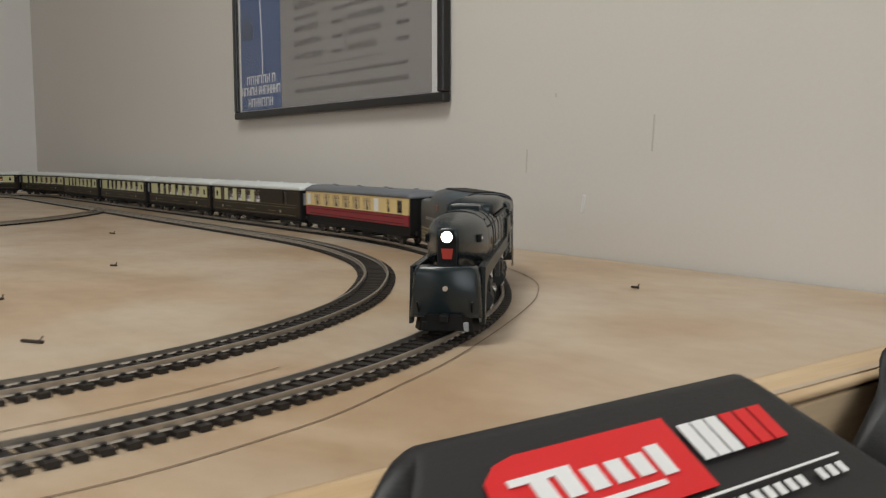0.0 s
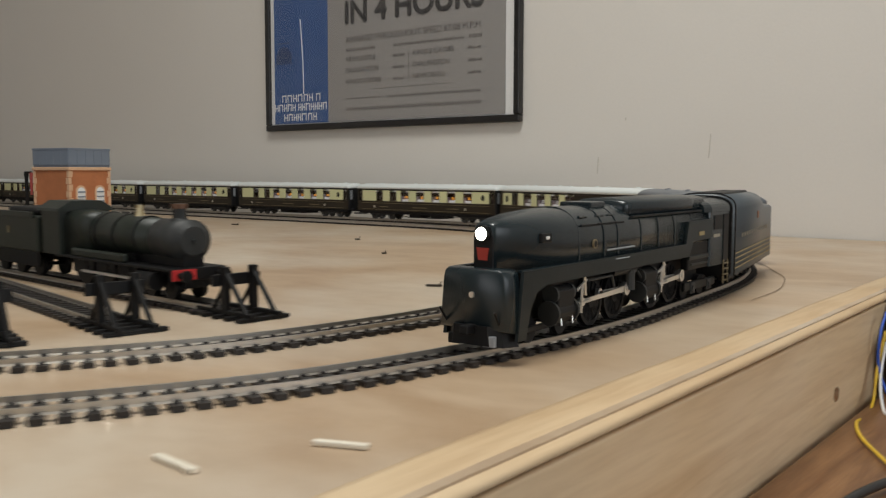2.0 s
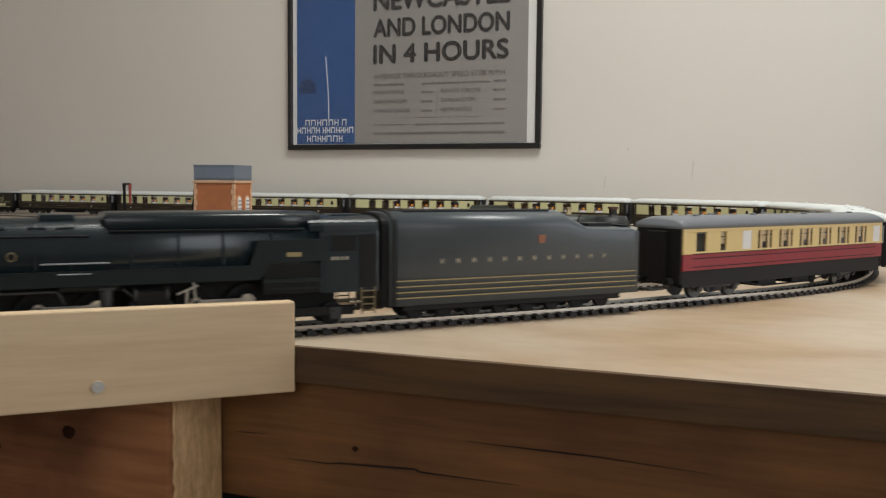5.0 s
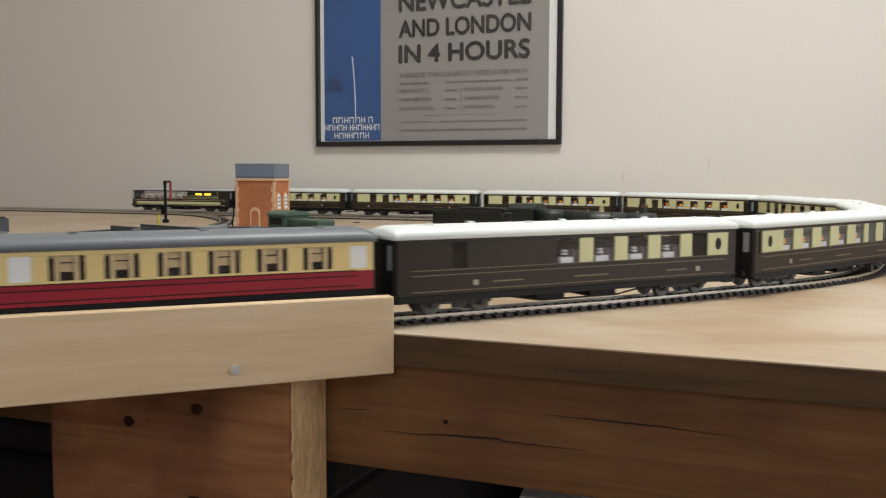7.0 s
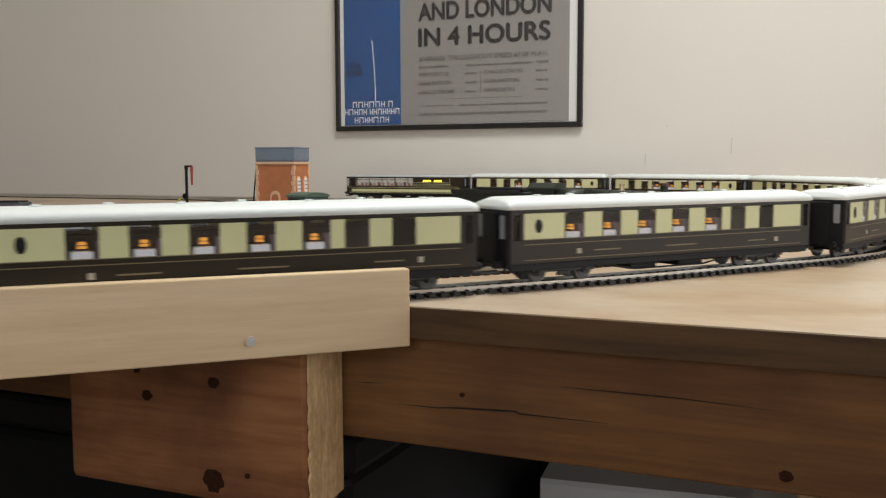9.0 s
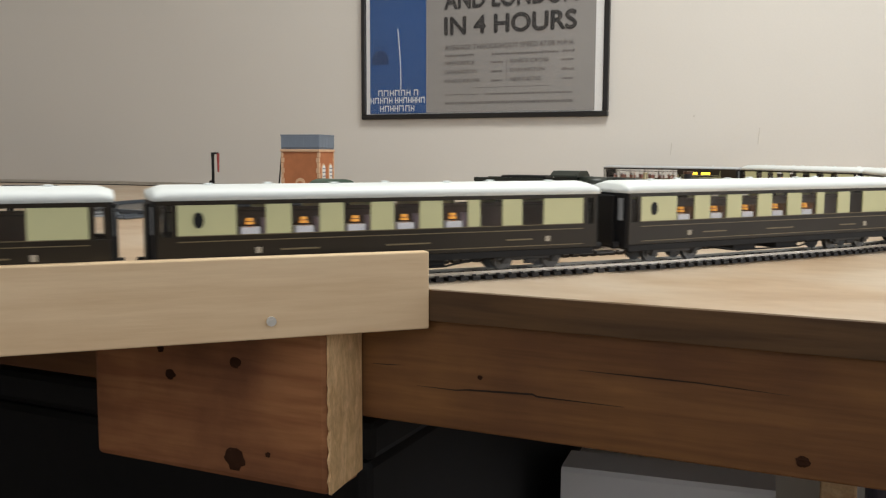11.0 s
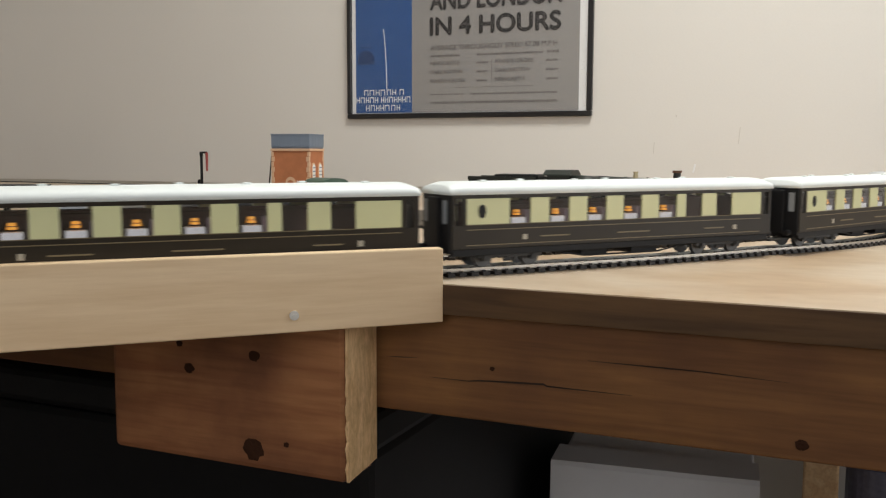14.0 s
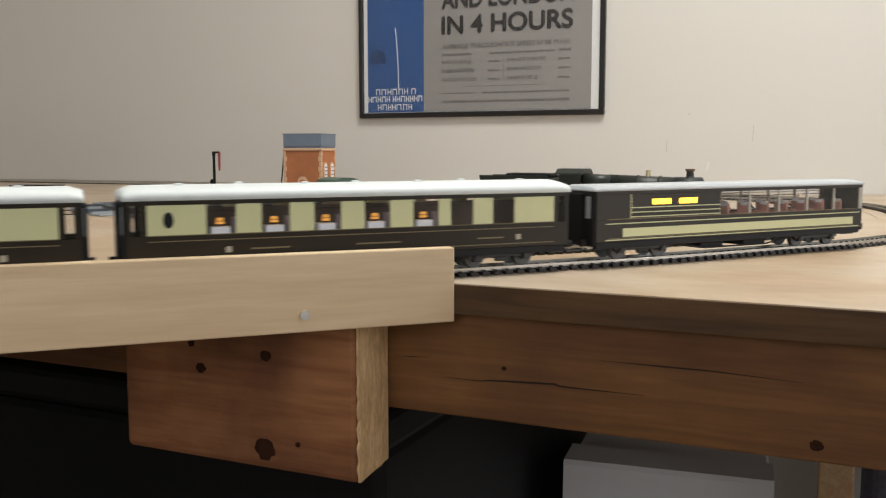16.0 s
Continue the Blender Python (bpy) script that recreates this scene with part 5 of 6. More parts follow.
    # shrouded front above the pilot
    front = G("front_shroud", loft(fresh(), [[(N + x, w * sy, z) for sy, z in ((1, zb), (0.90, 0.0300), (0.85, 0.0328), (0.76, 0.0340), (-0.76, 0.0340), (-0.85, 0.0328), (-0.90, 0.0300), (-1, zb))]
                                             for x, w, zb in ((0.0, 0.0158, 0.0105), (-0.0015, 0.0172, 0.0090), (-0.005, 0.0182, 0.0085), (-0.0095, 0.0186, 0.0085))]), "rounded dark green front shroud")
    part("front_badge", rod(fresh(), (N - 0.0005, 0, 0.0235), (N + 0.0008, 0, 0.0235), 0.0013, 14), RODS, front)
    part("pilot", loft(fresh(), [[(N + x, w * sy, z) for sy, z in ((1, zb), (0.9, 0.0110), (-0.9, 0.0110), (-1, zb))] for x, w, zb in ((0.0015, 0.0090, 0.0030), (-0.003, 0.0135, 0.0022), (-0.010, 0.0165, 0.0022))]), LOCO_BLACK, front)
    part("coupler", box(fresh(), N - 0.004, N + 0.0065, -0.0022, 0.0022, 0.0075, 0.0115, 0.0007), LOCO_BLACK, front)
    for s in (-1, 1):
        part("pilot_plate", box(fresh(), N - 0.001, N + 0.0012, s * 0.0085 - 0.0030, s * 0.0085 + 0.0030, 0.0026, 0.0072, 0.0004), STEEL_GREY if s > 0 else LOCO_BLACK, front)
        part("lift_bar", rod(fresh(), (N - 0.001, s * 0.013, 0.011), (N + 0.004, s * 0.0135, 0.0175), 0.0005, 6), LOCO_BLACK, front)
        # skirts with the stepped line
        prof = [(-0.010, 0.0332), (-0.185, 0.0335), (-0.189, 0.0460), (-0.226, 0.0462), (-0.226, 0.0350), (-0.196, 0.0345), (-0.190, 0.0262), (-0.030, 0.0262), (-0.0205, 0.0236), (-0.0155, 0.0170), (-0.0120, 0.0050), (-0.0055, 0.0050)]
        secs = [[(N + px, s * y, pz) for px, pz in prof] for y in (0.0172, 0.0188)]
        bm = loft(fresh(), secs)
        G("skirt", bm, "stepped running-board skirt", SKIRT_GREEN, False)
        part("running_board", box(fresh(), N - 0.185, N - 0.011, min(s * 0.0150, s * 0.0180), max(s * 0.0150, s * 0.0180), 0.0324, 0.0334), LOCO_GREEN, e)
        part("skirt_line", rod(fresh(), (N - 0.095, s * 0.0189, 0.0320), (N - 0.110, s * 0.0189, 0.0320), 0.0003, 5), STEEL_GREY, e)
        part("builder_plate", box(fresh(), N - 0.212, N - 0.204, s * 0.0189 - 0.0003, s * 0.0189 + 0.0003, 0.0374, 0.0396), STRIPE_GOLD, e)
        for x in (-0.046, -0.137):
            part("cylinder", box(rod(rod(fresh(), (N + x - 0.009, s * 0.0148, 0.0125), (N + x + 0.009, s * 0.0148, 0.0125), 0.0050, 16), (N + x - 0.007, s * 0.0148, 0.0205), (N + x + 0.007, s * 0.0148, 0.0205), 0.0036, 14),
                                 N + x - 0.0075, N + x + 0.0075, s * 0.0148 - 0.0042, s * 0.0148 + 0.0042, 0.0125, 0.0225, 0.0008), LOCO_BLACK, e)
            part("valve_gear", rod(rod(rod(rod(fresh(), (N + x - 0.012, s * 0.0172, 0.0205), (N + x - 0.022, s * 0.0172, 0.0245), 0.0007, 6), (N + x - 0.016, s * 0.0175, 0.0100), (N + x - 0.017, s * 0.0175, 0.0225), 0.0008, 6),
                                       (N + x - 0.021, s * 0.0172, 0.0175), (N + x - 0.020, s * 0.0172, 0.0265), 0.0007, 6), (N + x - 0.010, s * 0.0170, 0.0145), (N + x - 0.026, s * 0.0170, 0.0145), 0.0007, 6), RODS, e, "silver valve gear")
            part("crosshead_bar", box(fresh(), N + x - 0.027, N + x - 0.008, s * 0.0160 - 0.0007, s * 0.0160 + 0.0007, 0.0143, 0.0153), RODS, e)
        part("feed_pipe", rod(rod(fresh(), (N - 0.070, s * 0.0168, 0.0240), (N - 0.095, s * 0.0168, 0.0240), 0.0007, 6), (N - 0.095, s * 0.0168, 0.0240), (N - 0.098, s * 0.0168, 0.0180), 0.0007, 6), SMOKEBOX, e)
        part("steam_pipe", rod(fresh(), (N - 0.124, s * 0.0168, 0.0240), (N - 0.130, s * 0.0168, 0.0190), 0.0007, 6), SMOKEBOX, e)
        part("pump", box(rod(fresh(), (N - 0.1165, s * 0.0158, 0.0150), (N - 0.1165, s * 0.0158, 0.0245), 0.0030, 12), N - 0.1200, N - 0.1130, s * 0.0158 - 0.0026, s * 0.0158 + 0.0026, 0.0236, 0.0252, 0.0004), SMOKEBOX, e)
        part("ash_pan", box(box(fresh(), N - 0.224, N - 0.192, s * 0.0164 - 0.0016, s * 0.0164 + 0.0016, 0.0238, 0.0262, 0.0005), N - 0.222, N - 0.196, s * 0.0166 - 0.0012, s * 0.0166 + 0.0012, 0.0205, 0.0216, 0.0003), SKIRT_GREEN, e)
        for x in (-0.206, -0.232):
            part("axle_box", box(rod(fresh(), (N + x, s * 0.0146, 0.0062), (N + x, s * 0.0158, 0.0062), 0.0021, 12), N + x - 0.0034, N + x + 0.0034, s * 0.0144 - 0.0010, s * 0.0144 + 0.0010, 0.0035, 0.0100, 0.0006), SMOKEBOX, e)
        for x in (-0.046, -0.137):
            for dx in (-0.0088, 0.0088):
                part("cylinder_cover", rod(rod(fresh(), (N + x + dx - 0.0008, s * 0.0152, 0.0125), (N + x + dx + 0.0008, s * 0.0152, 0.0125), 0.0054, 18), (N + x + dx * 0.84 - 0.0008, s * 0.0152, 0.0205), (N + x + dx * 0.84 + 0.0008, s * 0.0152, 0.0205), 0.0040, 16), SMOKEBOX, e)
            part("drain_cock", rod(rod(fresh(), (N + x - 0.005, s * 0.0188, 0.0105), (N + x - 0.005, s * 0.0192, 0.0070), 0.0005, 6), (N + x + 0.005, s * 0.0188, 0.0105), (N + x + 0.005, s * 0.0192, 0.0070), 0.0005, 6), RODS, e)
        part("air_tank", rod(fresh(), (N - 0.096, s * 0.0155, 0.0255), (N - 0.122, s * 0.0155, 0.0255), 0.0026, 12), LOCO_BLACK, e)
        part("firebox_side", box(fresh(), N - 0.226, N - 0.192, s * 0.0150 - 0.0022, s * 0.0150 + 0.0022, 0.018, 0.034, 0.0008), LOCO_BLACK, e)
        part("trailing_frame", box(fresh(), N - 0.243, N - 0.194, s * 0.0138 - 0.001, s * 0.0138 + 0.001, 0.0055, 0.0105, 0.0006), LOCO_BLACK, e)
        part("lead_frame", box(fresh(), N - 0.066, N - 0.022, s * 0.0122 - 0.0008, s * 0.0122 + 0.0008, 0.0055, 0.0082, 0.0005), LOCO_BLACK, e)
    part("main_frame", box(fresh(), N - 0.235, N - 0.012, -0.0062, 0.0062, 0.0085, 0.0330, 0.0008), LOCO_BLACK, e)
    cab = G("cab", loft(fresh(), [ring(N + x, w, 0.0180, zs, zt, 0.8) for x, w, zs, zt in ((-0.2225, 0.0176, 0.0462, 0.0566), (-0.2235, 0.0184, 0.0472, 0.0571), (-0.2262, 0.0186, 0.0475, 0.0572), (-0.2545, 0.0186, 0.0475, 0.0572), (-0.2555, 0.0183, 0.0472, 0.0569))]), "dark green cab", LOCO_GREEN, False)
    part("cab_visor", loft(fresh(), [ring(N + x, w, 0.0500, 0.0505, zt, 0.7) for x, w, zt in ((-0.2170, 0.0168, 0.0574), (-0.2245, 0.0188, 0.0578), (-0.2550, 0.0189, 0.0579))]), LOCO_GREEN, cab)
    part("cab_roof_hatch", box(fresh(), N - 0.250, N - 0.232, -0.006, 0.006, 0.0565, 0.0585, 0.0006), LOCO_GREEN, cab)
    for s in (-1, 1):
        part("cab_window", box(fresh(), N - 0.2425, N - 0.2285, s * 0.0187 - 0.0004, s * 0.0187 + 0.0004, 0.0395, 0.0482, 0.0003), LOCO_BLACK, cab)
        part("cab_door", box(fresh(), N - 0.2535, N - 0.2445, s * 0.0187 - 0.0004, s * 0.0187 + 0.0004, 0.0200, 0.0485, 0.0003), LOCO_BLACK, cab)
        part("number_bar", box(box(box(box(fresh(), N - 0.2300, N - 0.2285, s * 0.0189 - 0.0003, s * 0.0189 + 0.0003, 0.0350, 0.0368), N - 0.2325, N - 0.2310, s * 0.0189 - 0.0003, s * 0.0189 + 0.0003, 0.0350, 0.0368),
                                   N - 0.2350, N - 0.2338, s * 0.0189 - 0.0003, s * 0.0189 + 0.0003, 0.0350, 0.0368), N - 0.2378, N - 0.2362, s * 0.0189 - 0.0003, s * 0.0189 + 0.0003, 0.0350, 0.0368), PALE_CREST, cab)
        lad = fresh()
        for y in (-0.2455, -0.2530):
            rod(lad, (N + y, s * 0.0190, 0.0060), (N + y, s * 0.0190, 0.0205), 0.0004, 6)
        for z in (0.0075, 0.0110, 0.0145, 0.0180):
            box(lad, N - 0.2530, N - 0.2455, s * 0.0190 - 0.0008, s * 0.0190 + 0.0008, z, z + 0.0006)
        part("ladder", lad, DIM_GOLD, cab)
    for x in (-0.030, -0.058):
        wheelset("truck_wheel", N + x, 0.0056, e)
    for x in (-0.206, -0.232):
        wheelset("truck_wheel", N + x, 0.0060, e)
    moving = {"wheels": [], "rods": [], "mains": []}
    for x in (-0.088, -0.1135, -0.160, -0.1855):
        bm, spokes = fresh(), []
        for s in (-1, 1):
            loft(bm, [[(r * math.cos(a * math.tau / 28), s * y, r * math.sin(a * math.tau / 28)) for a in range(28)] for r, y in ((0.0117, 0.0070), (0.0117, 0.0094), (0.0098, 0.0094), (0.0098, 0.0086), (0.0030, 0.0086), (0.0030, 0.0097), (0.0004, 0.0097))])
            rod(bm, (0, s * 0.0066, 0), (0, s * 0.0072, 0), 0.0124, 28)
            for k in range(12):
                a = k * math.tau / 12
                spokes.append(rod(fresh(), (0.002 * math.cos(a), s * 0.0090, 0.002 * math.sin(a)), (0.0102 * math.cos(a), s * 0.0090, 0.0102 * math.sin(a)), 0.0006, 5))
            rod(bm, (0.0042, s * 0.009, 0), (0.0042, s * 0.0150, 0), 0.0011, 8)
        rod(bm, (0, -0.008, 0), (0, 0.008, 0), 0.0015, 8)
        w = place(part("driving_wheel", bm, LOCO_BLACK, e, "spoked black driving wheelset"), pose(N + x, 0, 0.0117))
        for sp in spokes:
            part("spoke", sp, LOCO_BLACK, w)
        moving["wheels"].append((w, N + x))
    for x0, x1, cx in ((-0.088, -0.1135, -0.046), (-0.160, -0.1855, -0.137)):
        for s in (-1, 1):
            m = (x0 + x1) / 2
            bm = box(fresh(), -0.0128, 0.0128, -0.0005, 0.0005, -0.0010, 0.0010, 0.0002)
            for dx in (-0.01275, 0.01275):
                rod(bm, (dx, -0.0009, 0), (dx, 0.0009, 0), 0.0024, 14)
            moving["rods"].append((part("side_rod", bm, RODS, e, "silver coupling rod"), N + m, s * 0.0130))
            d = (cx - 0.020) - x1
            bm = loft(fresh(), [[(u * d, y, z) for y, z in ((-0.0005, -h), (0.0005, -h), (0.0005, h), (-0.0005, h))] for u, h in ((0.0, 0.0017), (0.15, 0.0013), (1.0, 0.0009))])
            rod(rod(rod(bm, (0, -0.0010, 0), (0, 0.0010, 0), 0.0034, 18), (0, -0.0016, 0), (0, 0.0016, 0), 0.0014, 10), (d, -0.0012, 0), (d, 0.0012, 0), 0.0019, 10)
            moving["mains"].append((part("main_rod", bm, RODS, e, "silver main rod"), N + x1, d, s * 0.0152))
    return e, moving


engine, MOVING = streamliner()
engine.scale = (0.945, 0.96, 0.96)


def big_tender():
    t = empty("streamlined_tender", "dark green tender with four gold stripes and lettering shapes", "tender")
    N = L_TENDER / 2
    body = part("tender_body", loft(fresh(), [ring(x, 0.0184, 0.0085, zs, zt, p) for x, zs, zt, p in ((N - 0.001, 0.0485, 0.0575, 0.75), (-0.030, 0.0485, 0.0575, 0.75), (-0.046, 0.0450, 0.0480, 0.6), (-N + 0.004, 0.0445, 0.0475, 0.6), (-N, 0.0440, 0.0460, 0.6))]), TENDER_SHEEN, t, "tall dark green tender body, colour lightened for the reflected wall", True)
    collar = part("front_collar", loft(fresh(), [ring(x, w, 0.0085, 0.0485, zt, 0.75) for x, w, zt in ((N - 0.004, 0.0190, 0.0582), (N - 0.0015, 0.0192, 0.0584), (N - 0.0012, 0.0168, 0.0565), (N + 0.0035, 0.0166, 0.0560))]), LOCO_BLACK, t, "black bellows collar")
    for x in (N + 0.0002, N + 0.0016, N + 0.0030):
        part("bellows_fold", loft(fresh(), [ring(x + d, 0.0173, 0.0095, 0.0485, 0.0568, 0.75) for d in (-0.0004, 0.0004)]), LOCO_BLACK, collar)
    part("rear_deck_hatch", box(box(fresh(), -0.070, -0.052, -0.008, 0.008, 0.0470, 0.0498, 0.0006), -0.079, -0.074, -0.012, 0.012, 0.0455, 0.0488, 0.0006), LOCO_BLACK, t)
    part("coal_load", box(fresh(), -0.024, N - 0.012, -0.009, 0.009, 0.0560, 0.0582, 0.001), LOCO_BLACK, t)
    for s in (-1, 1):
        for z in (0.0125, 0.0155, 0.0185, 0.0215):
            part("gold_stripe", box(fresh(), -N + 0.002, N - 0.003, s * 0.0186 - 0.00025, s * 0.0186 + 0.00025, z - 0.00030, z + 0.00030), STRIPE_GOLD, body)
        bm = fresh()
        for k in range(12):
            x = N - 0.031 - k * 0.0098
            box(bm, x - 0.0011, x - 0.0006, s * 0.0186 - 0.00025, s * 0.0186 + 0.00025, 0.0300, 0.0326)
            box(bm, x + 0.0006, x + 0.0011, s * 0.0186 - 0.00025, s * 0.0186 + 0.00025, 0.0300, 0.0326)
            box(bm, x - 0.0011, x + 0.0011, s * 0.0186 - 0.00025, s * 0.0186 + 0.00025, 0.0310, 0.0316)
        part("name_mark", bm, PALE_CREST, body)
        k = part("red_keystone", slab(fresh(), [(-0.0018, 0.0), (0.0018, 0.0), (0.0026, 0.0046), (-0.0026, 0.0046)], -0.0003, 0.0003), DULL_RED, body)
        k.matrix_basis = Matrix(((1, 0, 0, -0.012), (0, 0, 1, s * 0.0187), (0, 1, 0, 0.0395), (0, 0, 0, 1)))
        part("side_frame", box(fresh(), -N + 0.010, N - 0.010, s * 0.0132 - 0.001, s * 0.0132 + 0.001, 0.0048, 0.0090, 0.0006), LOCO_BLACK, t)
    for k in range(8):
        wheelset("wheelset", -N + 0.020 + k * (2 * N - 0.040) / 7, 0.0056, t)
    part("drawbar", box(fresh(), N - 0.002, N + 0.010, -0.002, 0.002, 0.007, 0.009), LOCO_BLACK, t)
    part("rear_end", box(fresh(), -N - 0.0012, -N + 0.001, -0.0175, 0.0175, 0.0085, 0.0430, 0.0006), LOCO_BLACK, t)
    part("coupling", box(fresh(), -N - 0.010, -N, -0.002, 0.002, 0.0060, 0.0078, 0.0004), LOCO_BLACK, t)
    return t


tender = big_tender()


def parked_engine(line, ang):
    """The old green tender engine that stands on a siding against the buffer stop."""
    q = line.at(line.s[-1] - 0.156)
    e = empty("steam_locomotive", "dark green tender steam locomotive with red buffer beam", "locomotive", "", pose(q.x, q.y, RAIL_TOP, 0, 0, ang) @ Matrix.Diagonal((1.08, 1.05, 1.03, 1)))
    B = lambda name, bm, m=STEAM_GREEN, label="", smooth=False: part(name, bm, m, e, label, smooth)
    B("running_plate", box(fresh(), -0.012, 0.118, -0.0165, 0.0165, 0.0160, 0.0175, 0.0004), LOCO_BLACK)
    boiler = B("boiler", rod(fresh(), (0.020, 0, 0.0320), (0.088, 0, 0.0315), 0.0125, 28, 0.0108), STEAM_GREEN, "dark green boiler", True)
    B("smokebox", rod(fresh(), (0.087, 0, 0.0315), (0.1125, 0, 0.0315), 0.0112, 28), SMOKEBOX, "grey smokebox", True)
    B("smokebox_door", rod(rod(fresh(), (0.1125, 0, 0.0315), (0.1145, 0, 0.0315), 0.0100, 24, 0.0078), (0.1140, 0, 0.0315), (0.1165, 0, 0.0315), 0.0012, 8), SMOKEBOX)
    B("chimney", rod(rod(fresh(), (0.101, 0, 0.0415), (0.101, 0, 0.0490), 0.0038, 16, 0.0034), (0.101, 0, 0.0415), (0.101, 0, 0.0432), 0.0052, 16, 0.0040), SMOKEBOX)
    B("chimney_cap", rod(fresh(), (0.101, 0, 0.0485), (0.101, 0, 0.0510), 0.0046, 16), COPPER, "copper chimney cap")
    B("safety_valve", rod(rod(fresh(), (0.060, 0, 0.0425), (0.060, 0, 0.0482), 0.0030, 14, 0.0018), (0.060, 0, 0.0478), (0.060, 0, 0.0494), 0.0026, 12), BRASS, "brass safety valve cover")
    B("firebox", loft(fresh(), [ring(x, w, 0.0175, 0.036, zt, 0.7) for x, w, zt in ((-0.006, 0.0132, 0.0450), (0.024, 0.0126, 0.0440))]), STEAM_GREEN, "", True)
    for x in (0.030, 0.050, 0.072):
        part("boiler_band", rod(fresh(), (x - 0.0006, 0, 0.0318), (x + 0.0006, 0, 0.0318), 0.0126 - (x - 0.03) * 0.018, 28), LOCO_BLACK, boiler)
    cab = B("cab", box(fresh(), -0.0280, -0.005, -0.0165, -0.0155, 0.0170, 0.0440, 0.0003), STEAM_GREEN)
    part("cab_side", box(fresh(), -0.0280, -0.005, 0.0155, 0.0165, 0.0170, 0.0440, 0.0003), STEAM_GREEN, cab)
    part("cab_front", box(fresh(), -0.0065, -0.0050, -0.0160, 0.0160, 0.0170, 0.0470, 0.0003), STEAM_GREEN, cab)
    part("cab_roof", loft(fresh(), [[(x, y, z) for y, z in ((0.0178, 0.0440), (0.0172, 0.0456), (0.0100, 0.0502), (-0.0100, 0.0502), (-0.0172, 0.0456), (-0.0178, 0.0440))] for x in (-0.0320, -0.0030)]), STEAM_GREEN, cab)
    for y in (-0.009, 0.009):
        part("spectacle", rod(fresh(), (-0.0052, y, 0.0405), (-0.0042, y, 0.0405), 0.0030, 14), LOCO_BLACK, cab)
    B("buffer_beam", box(fresh(), 0.1168, 0.1188, -0.0165, 0.0165, 0.0110, 0.0175, 0.0004), LOCO_BLACK)
    B("beam_front", box(fresh(), 0.1186, 0.1192, -0.0160, -0.0020, 0.0114, 0.0171, 0.0001), BEAM_RED, "red painted half of the buffer beam")
    for y in (-0.0115, 0.0115):
        B("buffer", rod(rod(fresh(), (0.119, y, 0.0140), (0.125, y, 0.0140), 0.0017, 10), (0.1245, y, 0.0140), (0.1262, y, 0.0140), 0.0032, 14), LOCO_BLACK)
        B("cylinder", rod(fresh(), (0.085, y * 1.32, 0.0100), (0.103, y * 1.32, 0.0100), 0.0050, 16), LOCO_BLACK)
        B("splasher", box(fresh(), 0.008, 0.070, y * 1.25 - 0.0015, y * 1.25 + 0.0015, 0.0175, 0.0225, 0.0012), STEAM_GREEN)
        B("connecting_rod", box(fresh(), 0.018, 0.086, y * 1.22 - 0.0005, y * 1.22 + 0.0005, 0.0085, 0.0100), SCREW)
    B("frames", box(fresh(), -0.010, 0.114, -0.0060, 0.0060, 0.0060, 0.0280, 0.0006), LOCO_BLACK)
    for x in (0.012, 0.037, 0.062):
        wheelset("driving_wheel", x, 0.0112, e, LOCO_BLACK, seg=24)
    for x in (0.086, 0.106):
        wheelset("bogie_wheel", x, 0.0060, e, LOCO_BLACK)
    tn = B("tender_body", box(fresh(), -0.1180, -0.036, -0.0160, 0.0160, 0.0165, 0.0400, 0.0012), STEAM_GREEN, "dark tender body")
    for y in (-0.0168, 0.0168):
        part("flare", box(fresh(), -0.1180, -0.040, y - 0.0008, y + 0.0008, 0.0385, 0.0425, 0.0004), STEAM_GREEN, tn)
    for y in (-0.0163, 0.0163):
        part("crest", box(fresh(), -0.0810, -0.0775, y - 0.0002, y + 0.0002, 0.0275, 0.0320), DIM_GOLD, tn)
    part("coal", box(fresh(), -0.090, -0.040, -0.0120, 0.0120, 0.0395, 0.0450, 0.002), LOCO_BLACK, tn)
    part("tender_frame", box(box(fresh(), -0.116, -0.038, -0.0150, -0.0135, 0.0070, 0.0165, 0.0006), -0.116, -0.038, 0.0135, 0.0150, 0.0070, 0.0165, 0.0006), LOCO_BLACK, tn)
    for x in (-0.105, -0.078, -0.051):
        wheelset("tender_wheel", x, 0.0075, e, LOCO_BLACK)
    return e


parked_engine(SIDING[0][0], SIDING[0][1])

# ---- ceiling light fitting and window (light sources out of the picture) ----
lamp = empty("ceiling_light", "square white ceiling light fitting", "ceiling light")
part("light_frame", box(fresh(), 0.67, 1.29, -1.23, -0.61, 1.468, 1.499, 0.004), WHITE, lamp)
win = tagged(part("window_1", box(fresh(), X1 + 0.04, X1 + 0.05, -1.65, -0.35, 0.05, 1.05), GLASS), "plain window in the side wall", "window", kind="structure")
win.visible_shadow = False
for y0, y1, z0, z1 in ((-1.65, -1.61, 0.05, 1.05), (-0.39, -0.35, 0.05, 1.05), (-1.61, -0.39, 0.05, 0.09), (-1.61, -0.39, 1.01, 1.05), (-1.02, -0.98, 0.09, 1.01)):
    part("window_frame", box(fresh(), X1 + 0.02, X1 + 0.07, y0, y1, z0, z1, 0.003), WHITE, win)
# unseen window, made up to give the south fill light an opening
win = tagged(part("fill_window", box(fresh(), 0.05, 1.75, Y0 - 0.05, Y0 - 0.04, 0.2, 1.3), GLASS), "added unseen wide window for the south fill light", "window", kind="structure")
win.visible_shadow = False
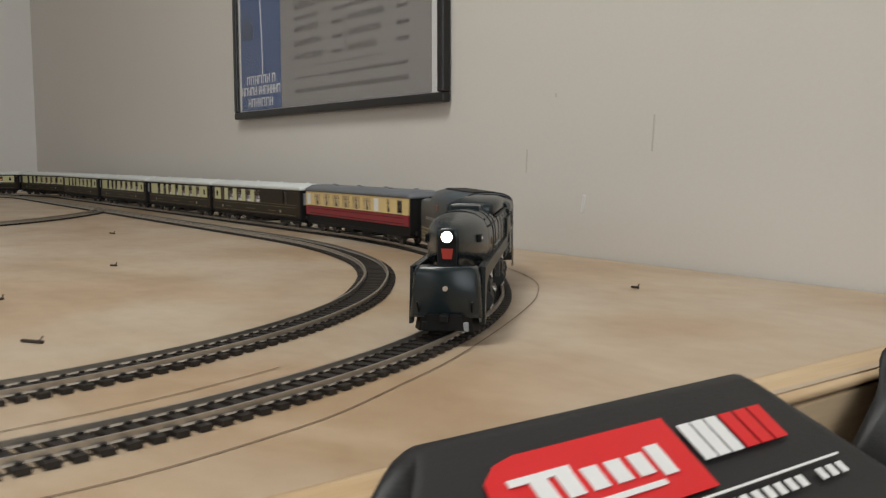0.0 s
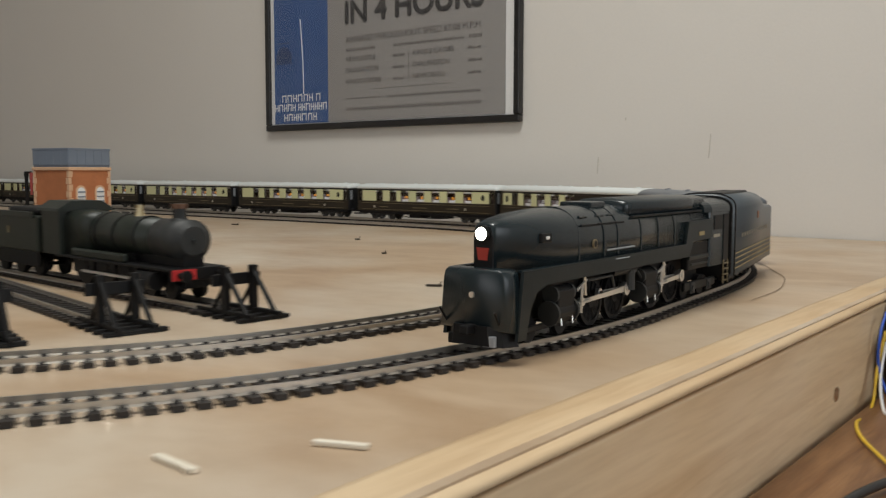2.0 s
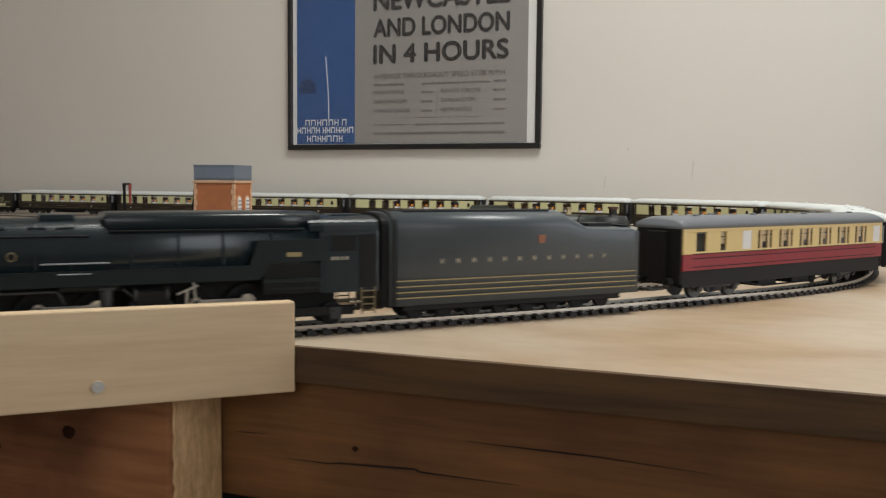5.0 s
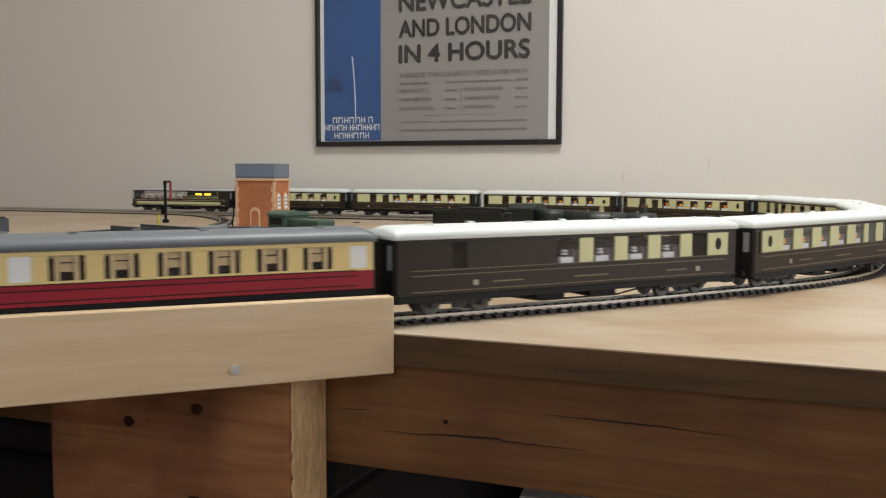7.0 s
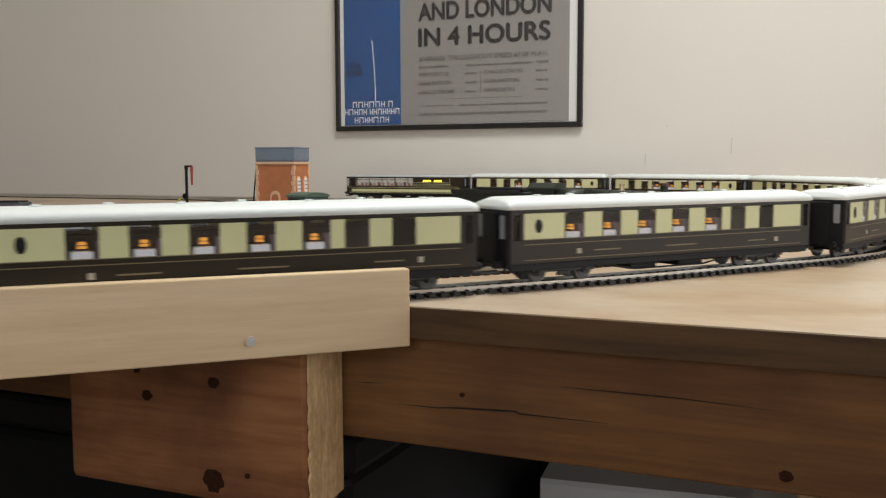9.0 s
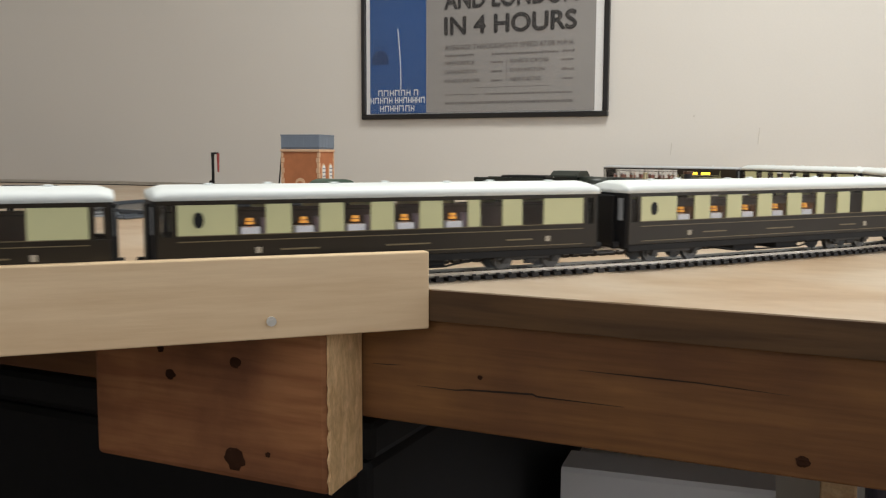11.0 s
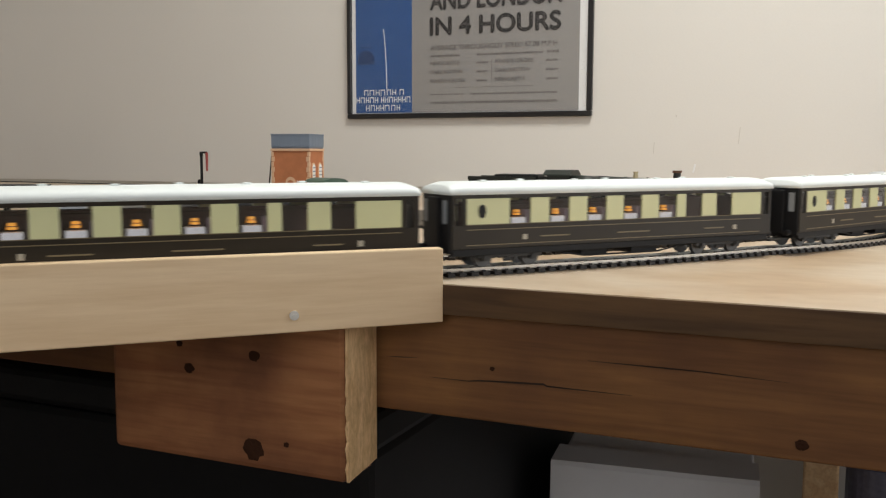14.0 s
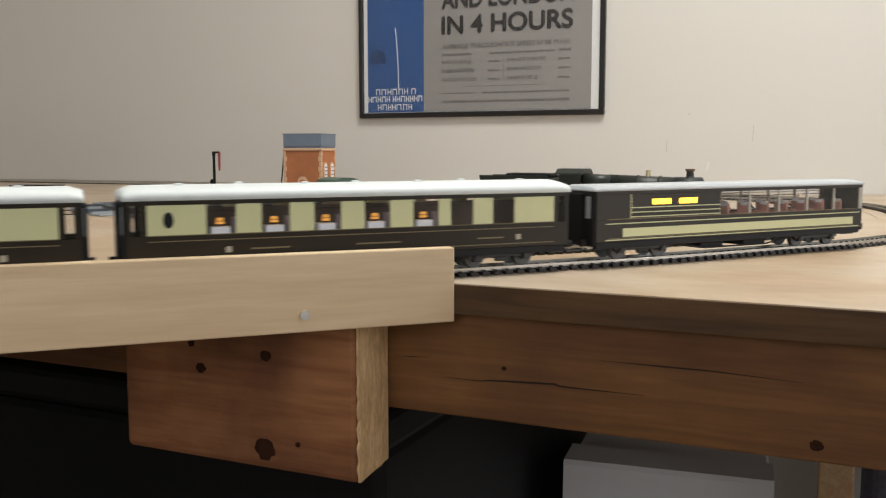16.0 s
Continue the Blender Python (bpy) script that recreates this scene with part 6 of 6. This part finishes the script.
for x0, x1, z0, z1 in ((0.05, 0.09, 0.2, 1.3), (1.71, 1.75, 0.2, 1.3), (0.09, 1.71, 0.2, 0.24), (0.09, 1.71, 1.26, 1.3), (0.88, 0.92, 0.24, 1.26)):
    part("window_frame", box(fresh(), x0, x1, Y0 - 0.07, Y0 - 0.02, z0, z1, 0.003), WHITE, win)


# ---- how things move ----
RUN = [(0, 0.013), (0.5, 0.127), (1, 0.243), (1.5, 0.373), (2, 0.494), (2.5, 0.618), (3, 0.736), (3.5, 0.859), (4.2, 1.031), (7, 1.742), (8.5, 2.117), (11, 2.736), (12.5, 3.081), (14, 3.431), (15.5, 3.782), (16, 3.902)]


def gone(t):
    """How far the train has come by t seconds."""
    return float(np.interp(t, [r[0] for r in RUN], [r[1] for r in RUN]))


def car_pose(back, half, t):
    """The pose of a vehicle whose middle is so far behind the train's nose, and the turns of its two pivots."""
    s = HEAD + gone(t) - back
    a, b = MAIN.at(s + half), MAIN.at(s - half)
    d, m = a - b, (a + b) / 2
    turn = math.atan2(d.y, d.x)
    off = [math.degrees((MAIN.heading(s + k * half) - turn + math.pi) % math.tau - math.pi) for k in (1, -1)]
    return pose(m.x, m.y, RAIL_TOP, 0, 0, math.degrees(turn)), off


def engine_pose(t):
    """The engine rides on its leading and trailing trucks, so its middle cuts across the curve."""
    s = HEAD + gone(t) + 0.028
    a, b = MAIN.at(s - 0.035), MAIN.at(s - 0.230)
    d = (a - b).normalized()
    return a + d * (0.035 - 0.4725 * L_LOCO), d


def tender_pose(t):
    """The tender hangs on the cab and runs on the track with its rear wheels."""
    m, d = engine_pose(t)
    front = m - d * (0.4725 * L_LOCO + 0.0045)
    b = MAIN.at(HEAD + gone(t) + 0.028 - 0.248 - L_TENDER * 0.80)
    e = (front - b).normalized()
    return front - e * (L_TENDER / 2), e


def motions():
    times = [k * 0.25 for k in range(65)]
    for car, where in ((engine, engine_pose), (tender, tender_pose)):
        rows = [(t, *where(t)) for t in times]
        walk(car, [(t, pose(m.x, m.y, RAIL_TOP, 0, 0, math.degrees(math.atan2(d.y, d.x)))) for t, m, d in rows])
    cars = [(mixed, 0.5425, 0.102), (brake, 0.8125, 0.091)]
    cars += [(p, 0.947 + 0.283 * (k + 0.5), 0.089) for k, p in enumerate(pullmans)] + [(obs, 0.947 + 0.283 * 7 + 0.137, 0.085)]
    for car, back, half in cars:
        rows = [car_pose(back, half, t) for t in times]
        walk(car, [(t, m) for t, (m, _) in zip(times, rows)])
        for b in car.children:
            if b.name.startswith("bogie"):
                k = 0 if b.location.x > 0 else 1
                x = b.location.x
                walk(b, [(t, pose(x, 0, 0, 0, 0, off[k])) for t, (_, off) in zip(times, rows)])
    # driving wheels and rods turn with the distance run
    quick = [k / 15 for k in range(241)]
    for n, (w, x) in enumerate(MOVING["wheels"]):
        walk(w, [(t, pose(x, 0, 0.0117, 0, math.degrees(gone(t) / 0.0117), 0)) for t in quick])
    crank = lambda t: (0.0042 * math.cos(gone(t) / 0.0117), -0.0042 * math.sin(gone(t) / 0.0117))
    for r, x, y in MOVING["rods"]:
        walk(r, [(t, pose(x + crank(t)[0], y, 0.0117 + crank(t)[1])) for t in quick])
    for r, x, d, y in MOVING["mains"]:
        walk(r, [(t, pose(x + crank(t)[0], y, 0.0117 + crank(t)[1], 0, math.degrees(math.asin((crank(t)[1] - 0.0026) / d)), 0)) for t in quick])


motions()
